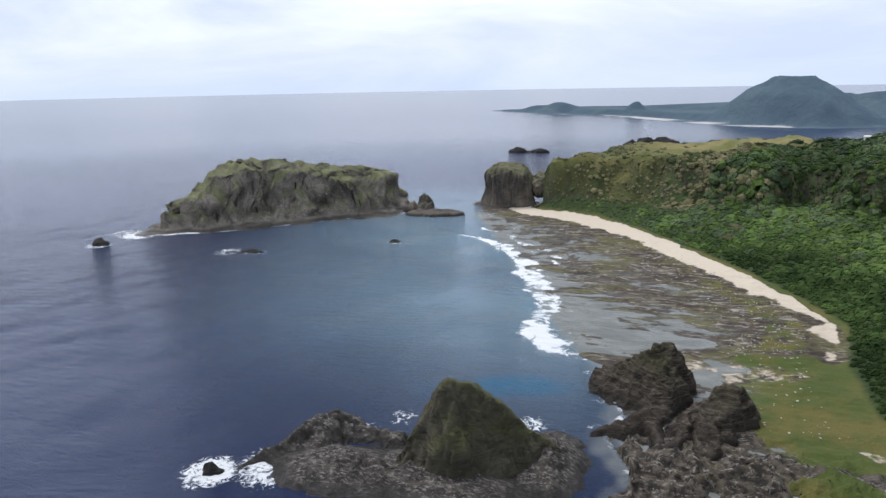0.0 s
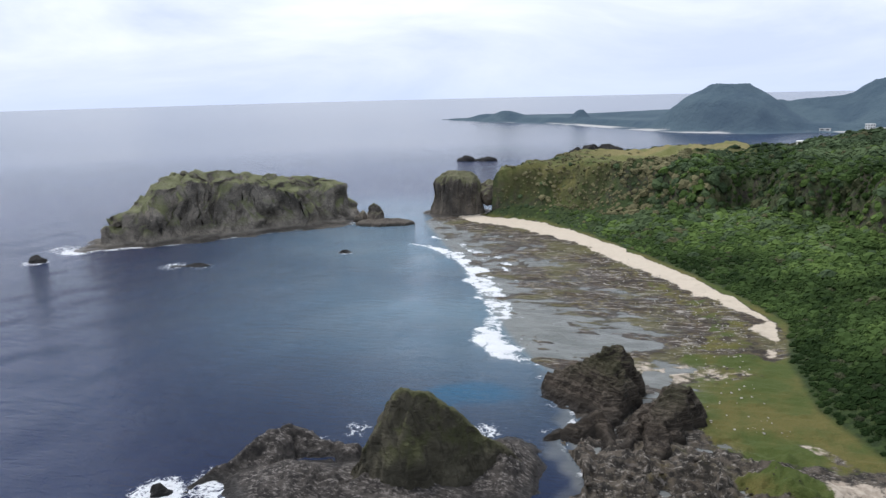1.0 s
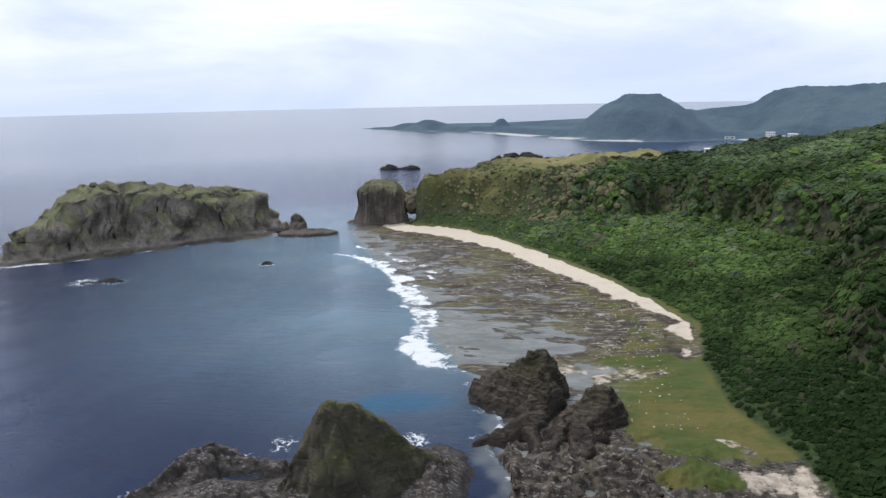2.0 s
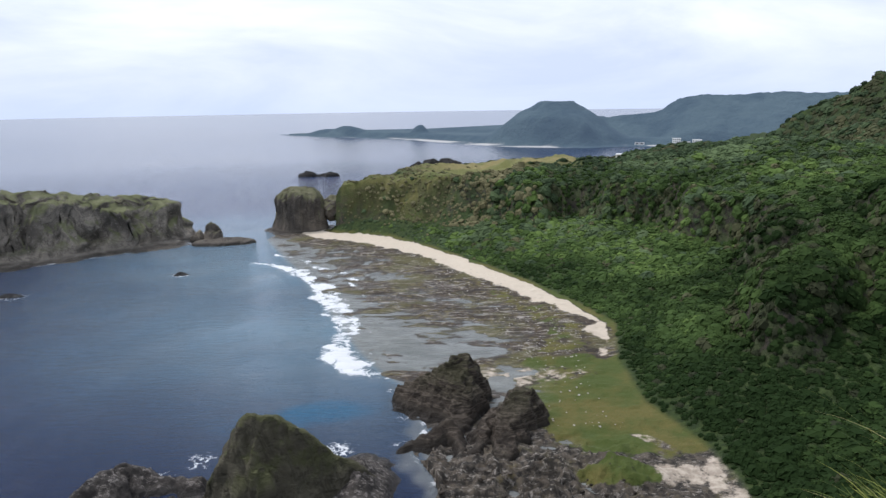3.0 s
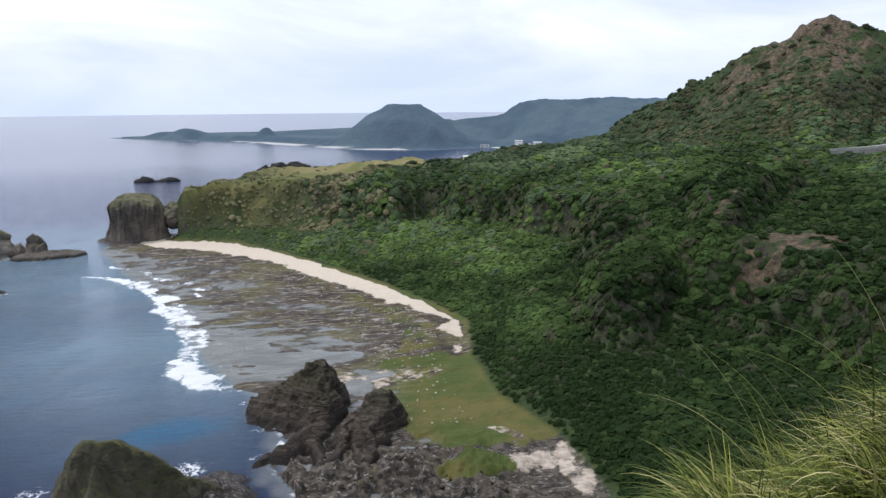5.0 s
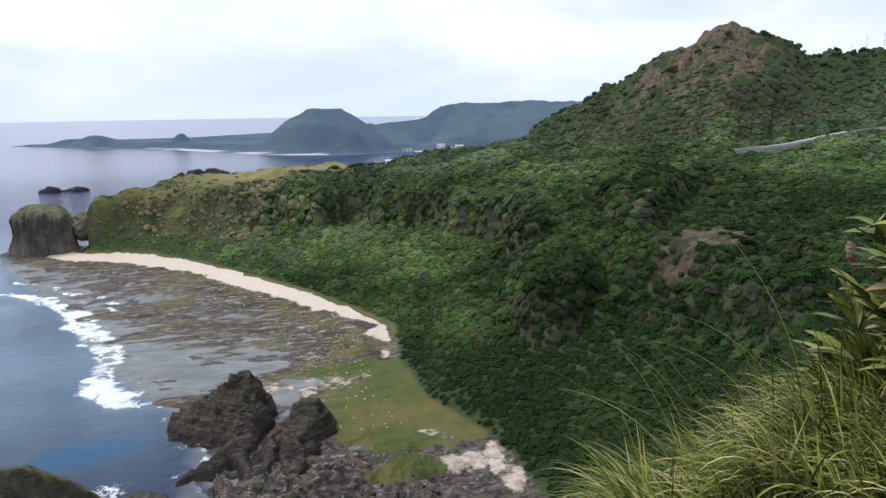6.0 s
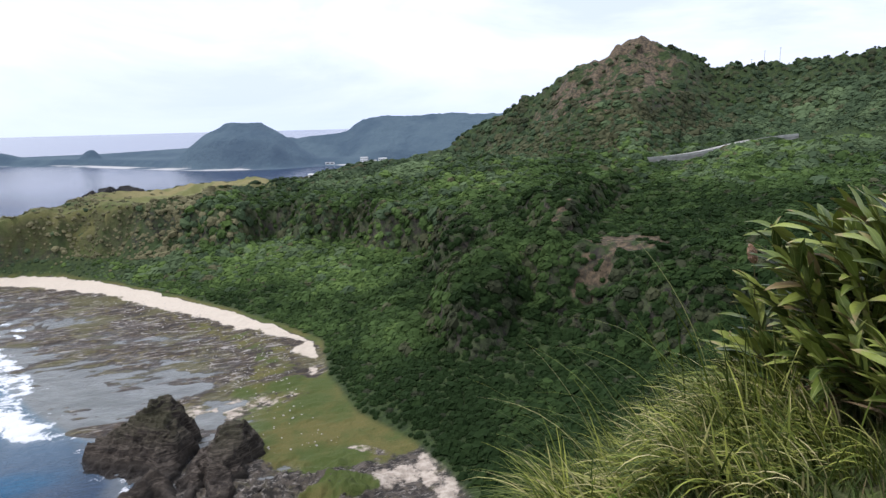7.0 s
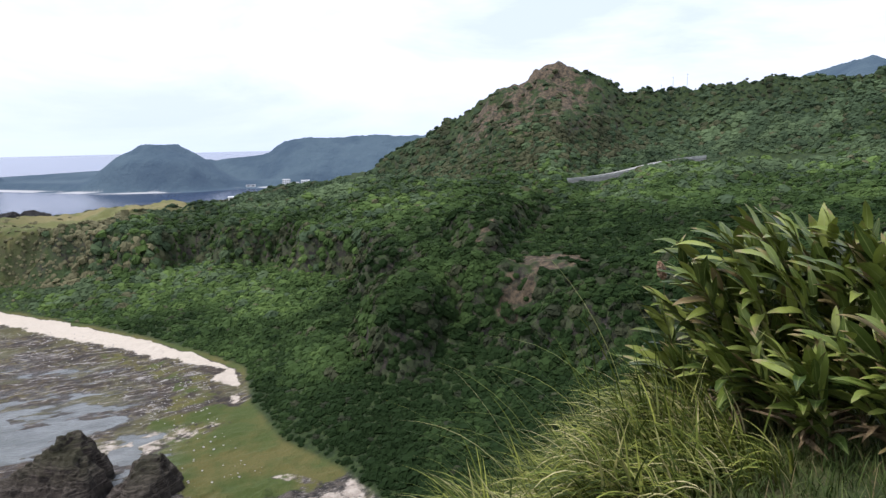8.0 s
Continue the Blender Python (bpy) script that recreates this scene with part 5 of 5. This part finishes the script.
for me in DEAD:
    me.transform(Matrix.Diagonal((0.9, 0.45, 1.6, 1)))
    me.materials[0] = M_DEAD


def stem_mesh(pts, radius):
    n, m = len(pts), 6
    v = []
    for i, p in enumerate(pts):
        k = radius * (1 - 0.6 * i / (n - 1))
        v += [(p[0] + k * math.cos(2 * math.pi * j / m), p[1] + k * math.sin(2 * math.pi * j / m), p[2]) for j in range(m)]
    i, j = np.meshgrid(np.arange(n - 1), np.arange(m), indexing='ij')
    f = np.stack([i * m + j, i * m + (j + 1) % m, (i + 1) * m + (j + 1) % m, (i + 1) * m + j], -1).reshape(-1, 4)
    return mesh_arrays("stem", np.array(v), f, M_STEM)


def broadleaf_plant(az, d, height, stems, seed):
    r = np.random.default_rng(seed)
    cx, cy = polar(az, d)
    base = tagged(new("broadleaf_plant"), "wind-bent plant with long glossy green leaves on canes", "plant", group="broad-leaved plants on the cliff top")
    base.location = (cx, cy, float(top_height(np.array([cx]), np.array([cy]))[0]) - 0.03)
    for s in range(stems):
        h = height * r.uniform(0.72, 1.08)
        lean = Vector((r.normal(-0.30, 0.20), r.normal(0.10, 0.22), 0)) * h * 0.8
        root = Vector((r.normal(0, 0.20), r.normal(0, 0.20), 0))
        pts = [root + Vector((lean.x * t ** 1.7, lean.y * t ** 1.7, h * t * (1 - 0.12 * t))) for t in np.linspace(0, 1, 8)]
        stem = part("stem", stem_mesh(pts, 0.013), base)
        count = int(12 + 6 * h)
        flip = r.uniform(0, math.pi)
        for i in range(count):
            t = 0.22 + 0.78 * i / (count - 1)
            k = min(6, int(t * 7))
            p = pts[k].lerp(pts[k + 1], t * 7 - k)
            axis = (pts[k + 1] - pts[k]).normalized()
            side = Vector((math.cos(flip), math.sin(flip), 0)) * (1 if i % 2 else -1)
            side = (side - axis * side.dot(axis)).normalized()
            go = (axis * r.uniform(0.85, 1.6) + side * r.uniform(0.4, 0.85) + Vector((-0.30, 0.15, 0.15 + r.normal(0, 0.1))))
            if t < 0.4:
                go += Vector((0, 0, -0.5))
            go.normalize()
            up = (axis * 0.3 + Vector((r.normal(0, 0.3), r.normal(0, 0.3), 1)))
            yv = up.cross(go).normalized()
            zv = go.cross(yv)
            size = r.uniform(0.25, 0.42) * (0.8 if t > 0.93 else 1)
            leaf = new("leaf", LEAVES[int(r.integers(0, len(LEAVES)))] if t > 0.35 or r.uniform() < 0.4 else DEAD[int(r.integers(0, 3))])
            leaf.parent = stem
            leaf.matrix_basis = Matrix.Translation(p) @ Matrix((go, yv, zv)).transposed().to_4x4() @ Matrix.Scale(size, 4)


PLANTS = [(47.5, 6.1, 0.26, 6), (49.5, 5.8, 0.42, 8), (51.5, 6.2, 0.92, 10), (54, 5.8, 1.18, 11), (56.5, 6.2, 1.46, 12), (58.5, 5.8, 1.46, 12), (61, 6.2, 1.48, 11), (63.5, 5.7, 1.4, 10), (66, 6.1, 1.3, 8), (68.5, 5.7, 1.25, 6), (53.5, 5.3, 0.6, 7), (56.5, 5.2, 0.72, 8), (59.5, 5.1, 0.78, 8), (62.5, 5.0, 0.8, 7), (66, 5.0, 0.85, 6)]
for i, (az, d, h, n) in enumerate(PLANTS):
    broadleaf_plant(az, d, h, n, 900 + i)

# a withered flower spike that stands out of the leaves
def dry_spike(az, d, z_tip, seed):
    r = np.random.default_rng(seed)
    cx, cy = polar(az, d)
    z0 = float(top_height(np.array([cx]), np.array([cy]))[0]) - 0.02
    base = tagged(new("withered_spike"), "withered pale brown flower spike on a thin stalk", "plant")
    base.location = (cx, cy, z0)
    tall = z_tip - z0
    pts = [Vector((-0.06 * t * t, 0.02 * t, (tall - 0.15) * t)) for t in np.linspace(0, 1, 8)]
    part("stalk", stem_mesh(pts, 0.009), base)
    bm = bmesh.new()
    bmesh.ops.create_icosphere(bm, subdivisions=3, radius=1.0)
    for v in bm.verts:
        k = 1 + 0.35 * noise.fractal(v.co * 3.0 + Vector((seed, 0, 0)), 0.9, 2.0, 3)
        lean = -0.045 * (v.co.z + 1) * 0.6
        v.co = Vector((v.co.x * 0.038 * k * (1.1 - 0.35 * v.co.z) + lean, v.co.y * 0.038 * k, v.co.z * 0.085))
    me = bpy.data.meshes.new("flower_head")
    bm.to_mesh(me)
    bm.free()
    me.materials.append(M_WITHER)
    part("flower_head", me, base, "shrivelled pinkish-brown flower head").location = (-0.06, 0.02, tall - 0.10)


M_WITHER = plain("withered_petals", (0.26, 0.15, 0.085), (0.40, 0.26, 0.17), 25)
dry_spike(47.6, 6.3, 68.95, 5)

# small bright-leaved shrubs at the brink
M_BUSH = make_foliage("bright_small_leaves", (0.06, 0.11, 0.016), (0.13, 0.21, 0.030), (0.22, 0.31, 0.055))
for i, (az, d, k) in enumerate(((38.4, 4.0, 0.30), (39.4, 3.6, 0.26), (37.6, 3.8, 0.24))):
    bx1, by1 = polar(az, d)
    bv, bf = crown_template(420, 970 + i, 0.9)
    quads = np.array([f for f in bf[-420:]])
    bv = bv.copy()
    cards = bv[-1680:].reshape(420, 4, 3)
    mid = cards.mean(1, keepdims=True)
    bv[-1680:] = (mid * np.random.default_rng(i).uniform(0.6, 1.08, (420, 1, 1)) + (cards - mid) * 0.62).reshape(-1, 3)
    body = np.array([f for f in bf[:-420] if f[2] != f[3]])
    cap = np.array([f[:3] for f in bf[:-420] if f[2] == f[3]])
    bv[:-1680] *= 0.55
    bush = new("low_shrub", mesh_arrays("low_shrub", bv * k, [quads, body, cap], M_BUSH, {"tone": np.random.default_rng(50 + i).uniform(0.2, 0.9, len(bv))}, soft=False))
    bush.location = (bx1, by1, float(top_height(np.array([bx1]), np.array([by1]))[0]) + 0.30 * k)
    tagged(bush, "low shrub with small bright green leaves in the grass", "shrub", group="low shrubs on the cliff top")
